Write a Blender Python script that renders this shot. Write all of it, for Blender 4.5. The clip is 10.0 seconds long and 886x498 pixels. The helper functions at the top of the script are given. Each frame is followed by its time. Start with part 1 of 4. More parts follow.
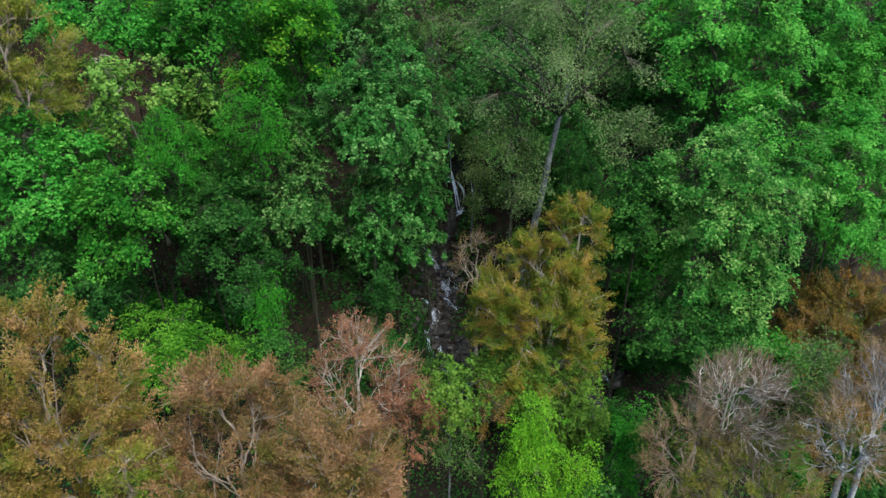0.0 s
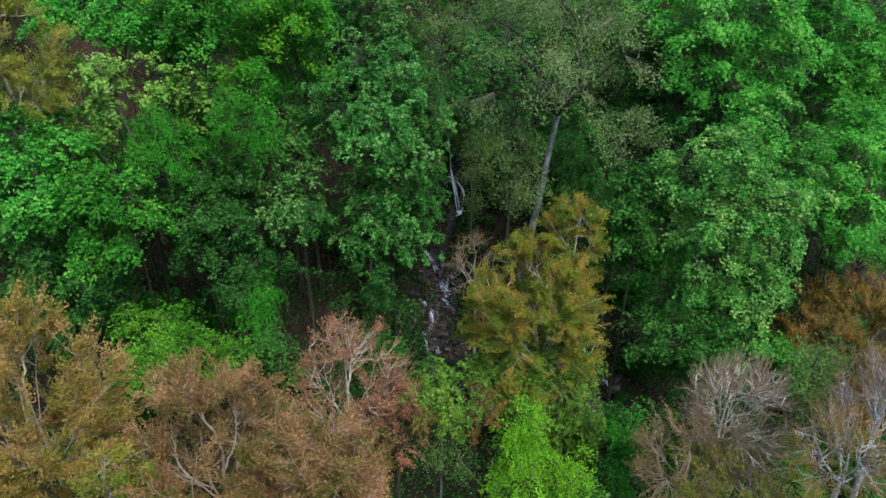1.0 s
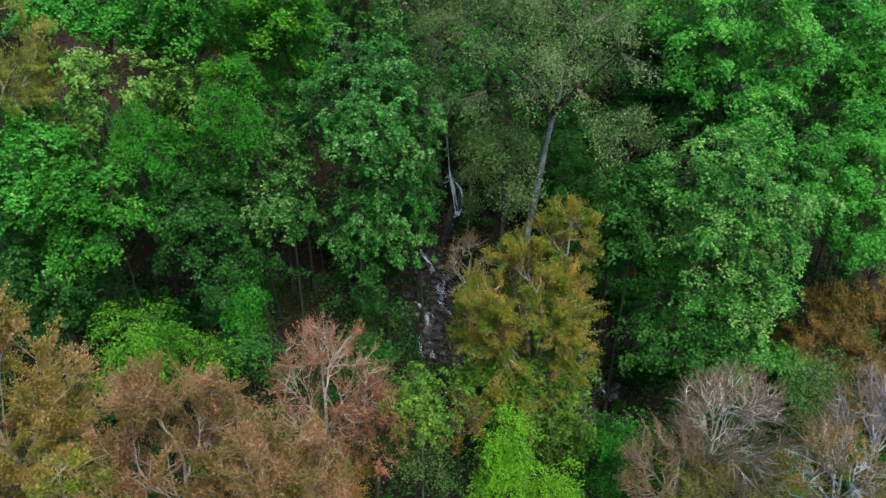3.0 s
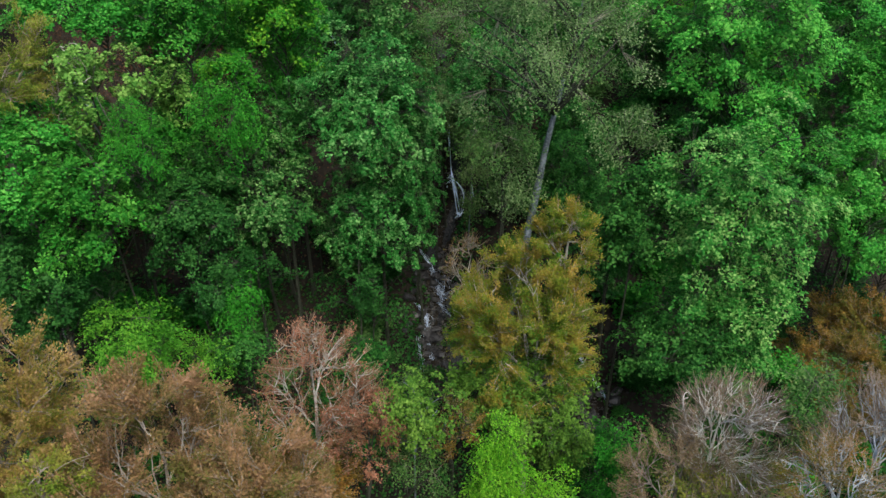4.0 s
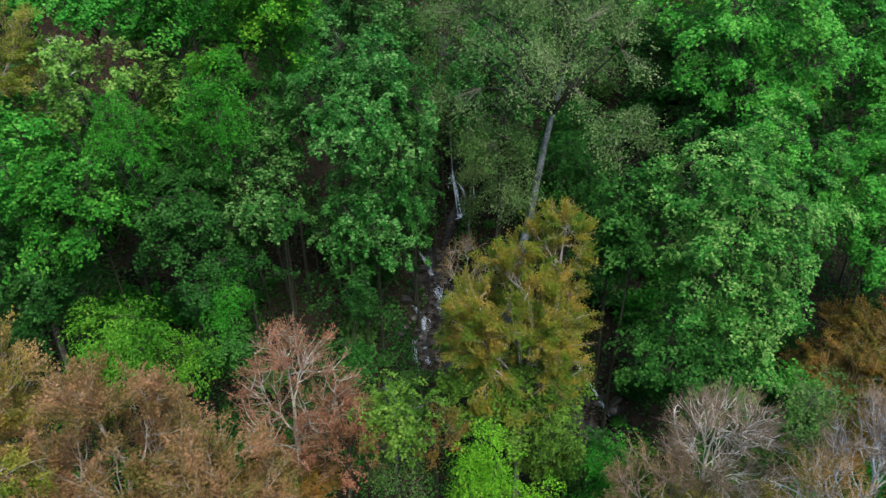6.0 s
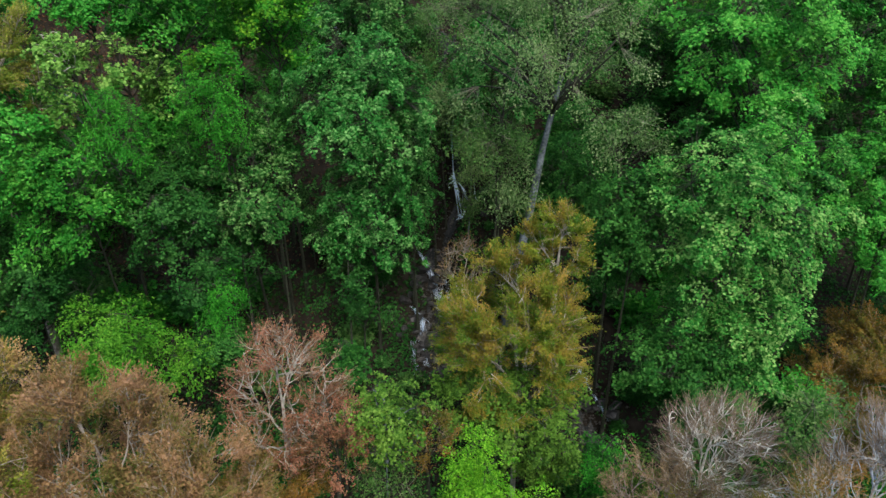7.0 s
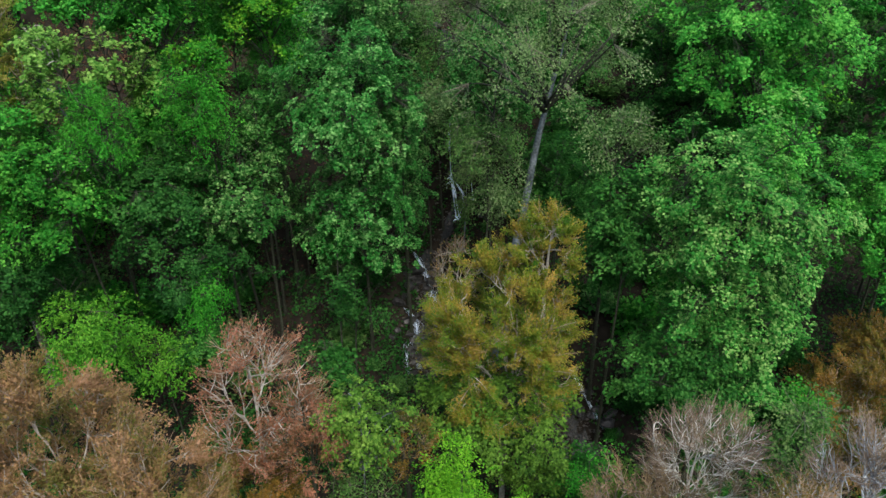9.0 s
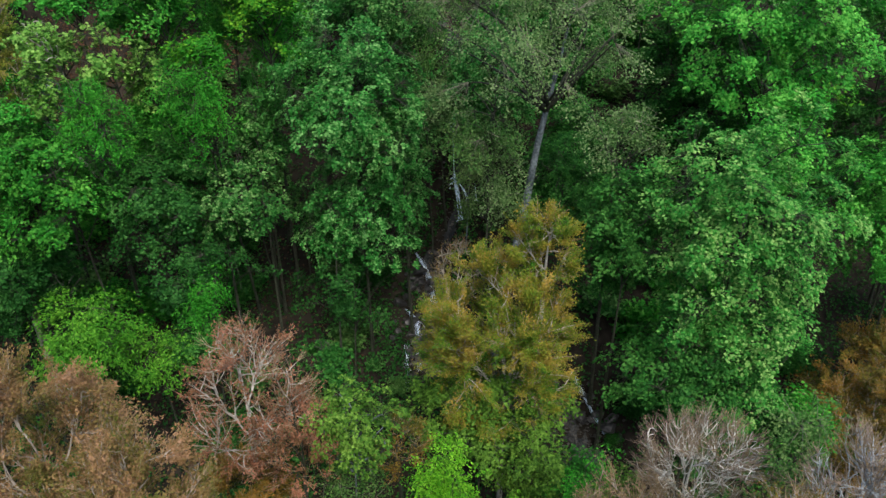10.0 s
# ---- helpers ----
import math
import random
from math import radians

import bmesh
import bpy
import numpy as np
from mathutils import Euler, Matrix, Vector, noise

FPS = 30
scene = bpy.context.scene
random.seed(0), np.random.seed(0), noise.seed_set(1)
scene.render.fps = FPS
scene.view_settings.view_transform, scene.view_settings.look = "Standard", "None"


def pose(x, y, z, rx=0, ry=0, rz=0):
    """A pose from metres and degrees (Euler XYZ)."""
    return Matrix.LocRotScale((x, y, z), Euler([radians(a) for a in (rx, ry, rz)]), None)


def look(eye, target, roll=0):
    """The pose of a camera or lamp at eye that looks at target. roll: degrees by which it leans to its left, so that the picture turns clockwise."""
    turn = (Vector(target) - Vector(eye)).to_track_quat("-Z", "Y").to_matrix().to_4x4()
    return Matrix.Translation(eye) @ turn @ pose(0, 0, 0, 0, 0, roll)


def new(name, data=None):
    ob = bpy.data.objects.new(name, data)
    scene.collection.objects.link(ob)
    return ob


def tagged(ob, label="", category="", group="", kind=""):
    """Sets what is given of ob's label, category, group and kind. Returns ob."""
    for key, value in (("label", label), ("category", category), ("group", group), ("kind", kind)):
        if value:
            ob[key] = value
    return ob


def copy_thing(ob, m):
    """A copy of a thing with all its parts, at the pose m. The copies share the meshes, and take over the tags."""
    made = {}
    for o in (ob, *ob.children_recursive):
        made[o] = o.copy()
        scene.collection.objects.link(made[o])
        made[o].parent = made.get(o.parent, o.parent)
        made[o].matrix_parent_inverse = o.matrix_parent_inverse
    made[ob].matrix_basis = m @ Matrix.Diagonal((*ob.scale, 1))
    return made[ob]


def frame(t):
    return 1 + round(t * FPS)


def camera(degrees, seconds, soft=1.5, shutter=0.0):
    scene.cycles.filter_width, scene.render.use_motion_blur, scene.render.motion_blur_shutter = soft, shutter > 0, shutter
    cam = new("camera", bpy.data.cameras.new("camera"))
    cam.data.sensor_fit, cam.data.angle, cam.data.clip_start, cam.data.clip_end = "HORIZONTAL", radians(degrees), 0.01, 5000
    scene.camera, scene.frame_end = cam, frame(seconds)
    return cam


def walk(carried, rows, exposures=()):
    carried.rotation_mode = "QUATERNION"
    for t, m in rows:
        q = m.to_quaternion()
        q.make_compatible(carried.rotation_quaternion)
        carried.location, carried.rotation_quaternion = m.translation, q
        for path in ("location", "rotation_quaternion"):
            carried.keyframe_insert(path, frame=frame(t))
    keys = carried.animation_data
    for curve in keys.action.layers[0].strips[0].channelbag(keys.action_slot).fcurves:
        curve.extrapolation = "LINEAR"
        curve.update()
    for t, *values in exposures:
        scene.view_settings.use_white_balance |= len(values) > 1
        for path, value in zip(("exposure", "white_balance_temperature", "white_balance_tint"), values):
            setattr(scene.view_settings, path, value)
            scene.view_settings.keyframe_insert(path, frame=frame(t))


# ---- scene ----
# ---- camera: a slow drift forwards and to the side, turning left ----
cam = camera(62, 10.0, soft=1.5)
PATH = [
    (0.0, pose(0.000, 0.000, 40.000, 62.000, 0, 0.000) @ pose(0, 0, 0, 0, 0, 0.000)),
    (0.5, pose(0.503, 0.285, 39.912, 61.965, 0, 0.544) @ pose(0, 0, 0, 0, 0, -0.035)),
    (1.0, pose(0.990, 0.573, 39.817, 61.946, 0, 1.035) @ pose(0, 0, 0, 0, 0, -0.120)),
    (1.5, pose(1.463, 0.866, 39.716, 61.918, 0, 1.443) @ pose(0, 0, 0, 0, 0, -0.162)),
    (2.0, pose(1.924, 1.161, 39.608, 61.895, 0, 1.861) @ pose(0, 0, 0, 0, 0, -0.246)),
    (2.5, pose(2.372, 1.458, 39.495, 61.908, 0, 2.342) @ pose(0, 0, 0, 0, 0, -0.280)),
    (4.0, pose(3.660, 2.355, 39.129, 61.958, 0, 3.979) @ pose(0, 0, 0, 0, 0, -0.237)),
    (4.5, pose(4.075, 2.653, 38.999, 61.991, 0, 4.480) @ pose(0, 0, 0, 0, 0, -0.231)),
    (5.0, pose(4.483, 2.950, 38.867, 62.019, 0, 4.995) @ pose(0, 0, 0, 0, 0, -0.237)),
    (5.5, pose(4.888, 3.245, 38.732, 62.052, 0, 5.455) @ pose(0, 0, 0, 0, 0, -0.233)),
    (7.0, pose(6.088, 4.109, 38.319, 62.166, 0, 6.969) @ pose(0, 0, 0, 0, 0, -0.167)),
    (7.5, pose(6.488, 4.388, 38.180, 62.212, 0, 7.392) @ pose(0, 0, 0, 0, 0, -0.184)),
    (8.0, pose(6.889, 4.661, 38.041, 62.274, 0, 7.703) @ pose(0, 0, 0, 0, 0, -0.246)),
    (8.5, pose(7.294, 4.927, 37.903, 62.323, 0, 8.149) @ pose(0, 0, 0, 0, 0, -0.272)),
    (9.0, pose(7.703, 5.187, 37.766, 62.370, 0, 8.726) @ pose(0, 0, 0, 0, 0, -0.275)),
    (9.5, pose(8.118, 5.439, 37.632, 62.436, 0, 9.405) @ pose(0, 0, 0, 0, 0, -0.285)),
    (10.0, pose(8.540, 5.682, 37.499, 62.503, 0, 10.036) @ pose(0, 0, 0, 0, 0, -0.271)),]
walk(cam, PATH, exposures=[(0.0, 1.62, 6500, 4.0)])

# ---- light: bright overcast sky, weak wide sun from high behind the camera ----
SUN_ELEVATION, SUN_AZIMUTH = 56.0, 150.0   # azimuth clockwise from +y
world = bpy.data.worlds.new("overcast_sky")
scene.world = world
world.use_nodes = True
wn = world.node_tree
sky = wn.nodes.new("ShaderNodeTexSky")
sky.sky_type = "NISHITA"
sky.sun_disc = False
sky.sun_elevation = radians(SUN_ELEVATION)
sky.sun_rotation = radians(SUN_AZIMUTH)
sky.air_density, sky.dust_density = 1.0, 4.0
wn.links.new(sky.outputs[0], wn.nodes["Background"].inputs[0])
wn.nodes["Background"].inputs[1].default_value = 0.15
sun_data = bpy.data.lights.new("sun", "SUN")
sun_data.energy = 0.65
sun_data.angle = radians(30)
sun_data.color = (1.0, 0.975, 0.94)
sun = new("sun", sun_data)
sd = Vector((math.sin(radians(SUN_AZIMUTH)) * math.cos(radians(SUN_ELEVATION)),
             math.cos(radians(SUN_AZIMUTH)) * math.cos(radians(SUN_ELEVATION)),
             math.sin(radians(SUN_ELEVATION))))
sun.matrix_world = look(sd * 120, (0, 0, 0))

# ---- materials ----


def leaf_material(name, dark, mid, light, clump=0.35, translucent=0.38, rough=0.55, patch=1.3):
    """Foliage: every leaf its own tone between three colours, drifting over the crown."""
    m = bpy.data.materials.new(name)
    m.use_nodes = True
    nt = m.node_tree
    nt.nodes.clear()
    out = nt.nodes.new("ShaderNodeOutputMaterial")
    geo = nt.nodes.new("ShaderNodeNewGeometry")
    tex = nt.nodes.new("ShaderNodeTexCoord")
    noi = nt.nodes.new("ShaderNodeTexNoise")
    noi.inputs["Scale"].default_value = clump
    noi.inputs["Detail"].default_value = 3.0
    nt.links.new(tex.outputs["Object"], noi.inputs["Vector"])
    add = nt.nodes.new("ShaderNodeMath")
    add.operation = "MULTIPLY_ADD"
    add.inputs[1].default_value = patch
    nt.links.new(noi.outputs["Fac"], add.inputs[0])
    shift = nt.nodes.new("ShaderNodeMath")
    shift.operation = "MULTIPLY_ADD"
    shift.inputs[1].default_value = 1.25 - 0.47 * patch
    shift.inputs[2].default_value = 0.5 - 0.5 * patch - 0.5 * (1.25 - 0.47 * patch)
    nt.links.new(geo.outputs["Random Per Island"], shift.inputs[0])
    nt.links.new(shift.outputs[0], add.inputs[2])
    ramp = nt.nodes.new("ShaderNodeValToRGB")
    ramp.color_ramp.elements[0].position, ramp.color_ramp.elements[0].color = 0.12, (*dark, 1)
    ramp.color_ramp.elements[1].position, ramp.color_ramp.elements[1].color = 0.9, (*light, 1)
    ramp.color_ramp.elements.new(0.5).color = (*mid, 1)
    nt.links.new(add.outputs[0], ramp.inputs[0])
    bsdf = nt.nodes.new("ShaderNodeBsdfPrincipled")
    bsdf.inputs["Roughness"].default_value = rough
    bsdf.inputs["Specular IOR Level"].default_value = 0.08
    trans = nt.nodes.new("ShaderNodeBsdfTranslucent")
    mix = nt.nodes.new("ShaderNodeMixShader")
    mix.inputs[0].default_value = translucent
    nt.links.new(ramp.outputs[0], bsdf.inputs["Base Color"])
    nt.links.new(ramp.outputs[0], trans.inputs["Color"])
    nt.links.new(bsdf.outputs[0], mix.inputs[1])
    nt.links.new(trans.outputs[0], mix.inputs[2])
    nt.links.new(mix.outputs[0], out.inputs[0])
    return m


def rough_material(name, a, b, scale, rough=0.9, bump=0.3, detail=8.0, c=None, spec=0.3):
    """Bark, stone and soil: two scales of noise between two or three colours, with relief."""
    m = bpy.data.materials.new(name)
    m.use_nodes = True
    nt = m.node_tree
    bsdf = nt.nodes["Principled BSDF"]
    tex = nt.nodes.new("ShaderNodeTexCoord")
    fine = nt.nodes.new("ShaderNodeTexNoise")
    fine.inputs["Scale"].default_value = scale
    fine.inputs["Detail"].default_value = detail
    broad = nt.nodes.new("ShaderNodeTexNoise")
    broad.inputs["Scale"].default_value = scale * 0.13
    broad.inputs["Detail"].default_value = 4.0
    nt.links.new(tex.outputs["Object"], fine.inputs["Vector"])
    nt.links.new(tex.outputs["Object"], broad.inputs["Vector"])
    mean = nt.nodes.new("ShaderNodeMath")
    mean.operation = "MULTIPLY_ADD"
    mean.inputs[1].default_value = 0.55
    half = nt.nodes.new("ShaderNodeMath")
    half.operation = "MULTIPLY"
    half.inputs[1].default_value = 0.45
    nt.links.new(broad.outputs["Fac"], half.inputs[0])
    nt.links.new(fine.outputs["Fac"], mean.inputs[0])
    nt.links.new(half.outputs[0], mean.inputs[2])
    ramp = nt.nodes.new("ShaderNodeValToRGB")
    ramp.color_ramp.elements[0].position, ramp.color_ramp.elements[0].color = 0.36, (*a, 1)
    ramp.color_ramp.elements[1].position, ramp.color_ramp.elements[1].color = 0.64, (*b, 1)
    if c:
        ramp.color_ramp.elements.new(0.5).color = (*c, 1)
    nt.links.new(mean.outputs[0], ramp.inputs[0])
    nt.links.new(ramp.outputs[0], bsdf.inputs["Base Color"])
    bsdf.inputs["Roughness"].default_value = rough
    bsdf.inputs["Specular IOR Level"].default_value = spec
    bm_node = nt.nodes.new("ShaderNodeBump")
    bm_node.inputs["Strength"].default_value = bump
    bm_node.inputs["Distance"].default_value = 0.05
    nt.links.new(fine.outputs["Fac"], bm_node.inputs["Height"])
    nt.links.new(bm_node.outputs[0], bsdf.inputs["Normal"])
    return m


PALE = leaf_material("pale_maple_leaf", (0.015, 0.112, 0.015), (0.048, 0.218, 0.031), (0.215, 0.385, 0.105))
PALE_GREEN = leaf_material("fresh_maple_leaf", (0.016, 0.128, 0.013), (0.043, 0.252, 0.027), (0.140, 0.415, 0.066))
GREEN = leaf_material("green_leaf", (0.011, 0.090, 0.008), (0.026, 0.167, 0.015), (0.098, 0.305, 0.040))
FROND = leaf_material("fine_green_leaf", (0.014, 0.115, 0.008), (0.030, 0.200, 0.015), (0.078, 0.315, 0.031))
IVY = leaf_material("dense_green_leaf", (0.012, 0.090, 0.012), (0.033, 0.176, 0.028), (0.165, 0.350, 0.105))
# deep green of its own, and darkened further to stand for understorey shade
DARK_GREEN = leaf_material("deep_green_leaf_part_shade", (0.010, 0.060, 0.009), (0.022, 0.106, 0.016), (0.068, 0.200, 0.037))
# darkest copy of the green leaf: the shade of hollows is put into its colour
DARK = leaf_material("green_leaf_shade_toned", (0.009, 0.050, 0.009), (0.019, 0.088, 0.015), (0.050, 0.155, 0.031))
GREY_GREEN = leaf_material("grey_green_leaf", (0.012, 0.072, 0.011), (0.030, 0.128, 0.021), (0.160, 0.295, 0.092))
LIME = leaf_material("lime_leaf", (0.045, 0.185, 0.009), (0.100, 0.305, 0.014), (0.21, 0.45, 0.034), translucent=0.4)
LIME_DEEP = leaf_material("bright_green_leaf", (0.027, 0.120, 0.009), (0.058, 0.208, 0.015), (0.138, 0.33, 0.032), translucent=0.35)
YELLOW_GREEN = leaf_material("yellow_green_leaf", (0.044, 0.140, 0.018), (0.110, 0.255, 0.042), (0.24, 0.40, 0.095))
GREEN_YELLOW = leaf_material("yellowing_leaf", (0.014, 0.112, 0.007), (0.034, 0.190, 0.012), (0.135, 0.310, 0.022))
OLIVE_GREEN = leaf_material("olive_green_leaf", (0.030, 0.085, 0.012), (0.068, 0.152, 0.019), (0.128, 0.245, 0.034))
SPRING = leaf_material("spring_green_leaf", (0.034, 0.105, 0.013), (0.082, 0.182, 0.022), (0.175, 0.305, 0.050))
OLIVE = leaf_material("grey_olive_leaf", (0.036, 0.092, 0.024), (0.092, 0.172, 0.052), (0.20, 0.285, 0.125))
OLIVE_DARK = leaf_material("dark_olive_leaf", (0.024, 0.080, 0.016), (0.056, 0.142, 0.030), (0.135, 0.225, 0.066))
OCHRE = leaf_material("ochre_leaf", (0.042, 0.135, 0.014), (0.155, 0.180, 0.019), (0.345, 0.235, 0.050), clump=0.75, patch=1.9)
TAN = leaf_material("tan_leaf", (0.086, 0.130, 0.014), (0.225, 0.170, 0.036), (0.41, 0.260, 0.120), clump=0.7, patch=1.7)
RUST = leaf_material("rust_leaf", (0.088, 0.102, 0.020), (0.192, 0.122, 0.048), (0.33, 0.190, 0.110), clump=0.75, patch=1.7)
RED = leaf_material("red_brown_leaf", (0.095, 0.064, 0.026), (0.215, 0.098, 0.054), (0.38, 0.170, 0.110), clump=0.6, patch=1.6)
BROWN = leaf_material("brown_leaf", (0.045, 0.070, 0.011), (0.125, 0.098, 0.018), (0.25, 0.135, 0.030), clump=0.5, patch=1.8)
GOLD = leaf_material("golden_olive_leaf", (0.066, 0.145, 0.014), (0.165, 0.210, 0.026), (0.32, 0.285, 0.066), clump=0.6, patch=1.8)
OLIVE_PALE = leaf_material("pale_olive_leaf", (0.048, 0.110, 0.028), (0.110, 0.200, 0.056), (0.22, 0.31, 0.12))
GREY_TAN = leaf_material("withered_leaf", (0.085, 0.070, 0.030), (0.165, 0.120, 0.060), (0.255, 0.190, 0.105), clump=0.6)
LITTER = leaf_material("fallen_leaf", (0.034, 0.018, 0.010), (0.080, 0.040, 0.021), (0.13, 0.070, 0.038))

BARK = rough_material("grey_bark", (0.030, 0.042, 0.046), (0.175, 0.21, 0.24), 7, bump=0.6, c=(0.088, 0.108, 0.120))
BARK_DARK = rough_material("dark_greenish_bark", (0.012, 0.016, 0.009), (0.040, 0.044, 0.030), 7, bump=0.5)
BARK_PALE = rough_material("pale_beech_bark", (0.17, 0.155, 0.13), (0.42, 0.40, 0.36), 6, bump=0.3)
BARK_SILVER = rough_material("silver_bark", (0.26, 0.26, 0.235), (0.60, 0.61, 0.57), 6, bump=0.3)
BARK_BEECH = rough_material("beech_bark", (0.12, 0.10, 0.08), (0.31, 0.275, 0.235), 6, bump=0.3)
TWIG = rough_material("autumn_twig", (0.15, 0.105, 0.065), (0.33, 0.24, 0.165), 4, bump=0.1)
OLIVE_TWIG = rough_material("olive_grey_twig", (0.06, 0.062, 0.042), (0.20, 0.20, 0.145), 5, bump=0.1)
BARE_TWIG = rough_material("bare_twig", (0.115, 0.086, 0.066), (0.25, 0.195, 0.155), 4, bump=0.1)
BARK_ASH = rough_material("ash_grey_bark", (0.12, 0.135, 0.145), (0.36, 0.40, 0.43), 6, bump=0.3)
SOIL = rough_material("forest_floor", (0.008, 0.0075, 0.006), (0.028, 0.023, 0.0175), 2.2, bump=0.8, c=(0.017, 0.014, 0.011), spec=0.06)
GRAVEL = rough_material("wet_gravel", (0.012, 0.012, 0.011), (0.085, 0.078, 0.070), 1.7, rough=0.55, bump=0.4, spec=0.4)
ROCK = rough_material("wet_dark_rock", (0.007, 0.007, 0.008), (0.050, 0.048, 0.050), 2.6, rough=0.5, bump=0.6, spec=0.4)

# ---- mesh helpers ----


def part(name, data, material, parent, label=""):
    """Links mesh data as one object under a thing."""
    if material and not data.materials:
        data.materials.append(material)
    ob = new(name, data)
    ob.parent = parent
    return tagged(ob, label) if label else ob


def mesh_of(name, verts, quads, smooth=False):
    """A mesh from an (n, 3) array of places and an (m, k) array of face corners."""
    me = bpy.data.meshes.new(name)
    verts = np.asarray(verts, np.float32)
    quads = np.asarray(quads, np.int32)
    n, k = quads.shape
    me.vertices.add(len(verts))
    me.vertices.foreach_set("co", verts.ravel())
    me.loops.add(n * k)
    me.loops.foreach_set("vertex_index", quads.ravel())
    me.polygons.add(n)
    me.polygons.foreach_set("loop_start", np.arange(0, n * k, k, dtype=np.int32))
    me.polygons.foreach_set("use_smooth", np.full(n, smooth))
    me.update(calc_edges=True)
    return me


def unit(v):
    return v / np.maximum(np.linalg.norm(v, axis=-1, keepdims=True), 1e-9)


def tubes(P, R, sides):
    """Tapered tubes along n polylines of k places: P (n, k, 3), R (n, k). Gives verts and quads."""
    n, k, _ = P.shape
    tang = unit(np.gradient(P, axis=1))
    ref = np.where(np.abs(tang[..., 2:3]) > 0.9, np.array([1.0, 0, 0]), np.array([0, 0, 1.0]))
    a = unit(np.cross(tang, ref))
    b = np.cross(tang, a)
    th = np.arange(sides) * 2 * np.pi / sides
    ring = (np.cos(th)[:, None] * a[:, :, None, :] + np.sin(th)[:, None] * b[:, :, None, :]) * R[:, :, None, None]
    verts = (P[:, :, None, :] + ring).reshape(-1, 3)
    base = (np.arange(n)[:, None, None] * k + np.arange(k - 1)[None, :, None]) * sides
    s = np.arange(sides)[None, None, :]
    s2 = (s + 1) % sides
    quads = np.stack([base + s, base + s2, base + sides + s2, base + sides + s], -1).reshape(-1, 4)
    return verts, quads


def leaf_points(C, N, size, rng, slim=1.0, along=None, kite=False):
    """Small three-cornered leaves, or pointed oval ones (kite), at places C with normals N, pointing any way or along the twigs."""
    n = len(C)
    N = unit(N)
    if along is None:
        a = unit(np.cross(N, rng.normal(size=(n, 3))))
    else:
        a = unit(unit(along) + rng.normal(0, 0.55, (n, 3)))
        N = unit(N - a * (N * a).sum(-1, keepdims=True))
    b = np.cross(N, a)
    s = np.broadcast_to(size, (n,))[:, None]
    w = s * (0.34 + 0.2 * rng.random((n, 1))) * slim
    if kite:
        mid = C + a * s * rng.uniform(-0.12, 0.12, (n, 1)) - N * w * 0.25
        v = np.stack([C - a * s * 0.5, mid - b * w, C + a * s * 0.55, mid + b * w], 1)
        return v.reshape(-1, 3), np.arange(4 * n).reshape(n, 4)
    v = np.stack([C - a * s * 0.4 + b * w, C - a * s * 0.4 - b * w, C + a * s * 0.6], 1)
    return v.reshape(-1, 3), np.arange(3 * n).reshape(n, 3)


# ---- ground: valley floor, steep slope, gully with a rock step ----
SLOPE_FOOT_X = (-60.0, -20.0, -8.0, 0.0, 6.0, 11.0, 16.0, 22.0, 28.0, 40.0, 90.0)
SLOPE_FOOT_Y = (26.0, 33.5, 38.0, 39.5, 37.5, 36.5, 39.0, 45.0, 50.0, 57.0, 80.0)
GULLY_X = (12.5, 11.8, 10.6, 9.3, 6.0, 2.5, -0.1, -0.3, 0.4, -0.6, 1.2, 1.0, -0.3, -1.0, -3.0)
GULLY_Y = (35.0, 39.0, 41.5, 43.3, 44.2, 44.8, 45.5, 46.8, 48.5, 50.4, 54.7, 56.0, 60.0, 66.0, 90.0)


def gully_distance(x, y):
    d = np.full(np.shape(x), 1e9)
    for i in range(len(GULLY_X) - 1):
        ax, ay, bx, by = GULLY_X[i], GULLY_Y[i], GULLY_X[i + 1], GULLY_Y[i + 1]
        t = np.clip(((x - ax) * (bx - ax) + (y - ay) * (by - ay)) / ((bx - ax) ** 2 + (by - ay) ** 2), 0, 1)
        d = np.minimum(d, np.hypot(x - ax - t * (bx - ax), y - ay - t * (by - ay)))
    return d


def ground_z(x, y):
    x, y = np.asarray(x, float), np.asarray(y, float)
    s = y - np.interp(x, SLOPE_FOOT_X, SLOPE_FOOT_Y)
    up = np.where(s > 20, s, np.log1p(np.exp(np.clip(s, -40, 20) / 1.5)) * 1.5)
    z = 3.0 + 0.85 * np.minimum(up, 110)
    z = z + np.clip((-y - 14) * 0.95, 0, 95)                       # unseen rise behind the camera, added to block low sky light
    step = np.clip((y - 54.9) / 0.9, 0, 1)
    z = z + 3.2 * step * np.exp(-((x - 1.0) / 5.0) ** 2) * np.clip((74 - y) / 18, 0, 1)
    d = gully_distance(x, y)
    z = z - 1.3 * np.exp(-(d / 1.5) ** 2) + 0.3 * np.exp(-((d - 3.5) / 1.5) ** 2)
    z = z + 0.35 * np.sin(0.9 * x + 0.4 * y) * np.sin(0.55 * y - 0.3 * x) + 0.15 * np.sin(2.3 * x + 1.1) * np.sin(1.9 * y)
    return z


def spaced(lo, hi, step, reach):
    inner = np.arange(lo, hi + step / 2, step)
    grow = np.cumsum(step * 1.22 ** np.arange(1, 60))
    grow = grow[grow < reach]
    return np.concatenate([lo - grow[::-1], inner, hi + grow])


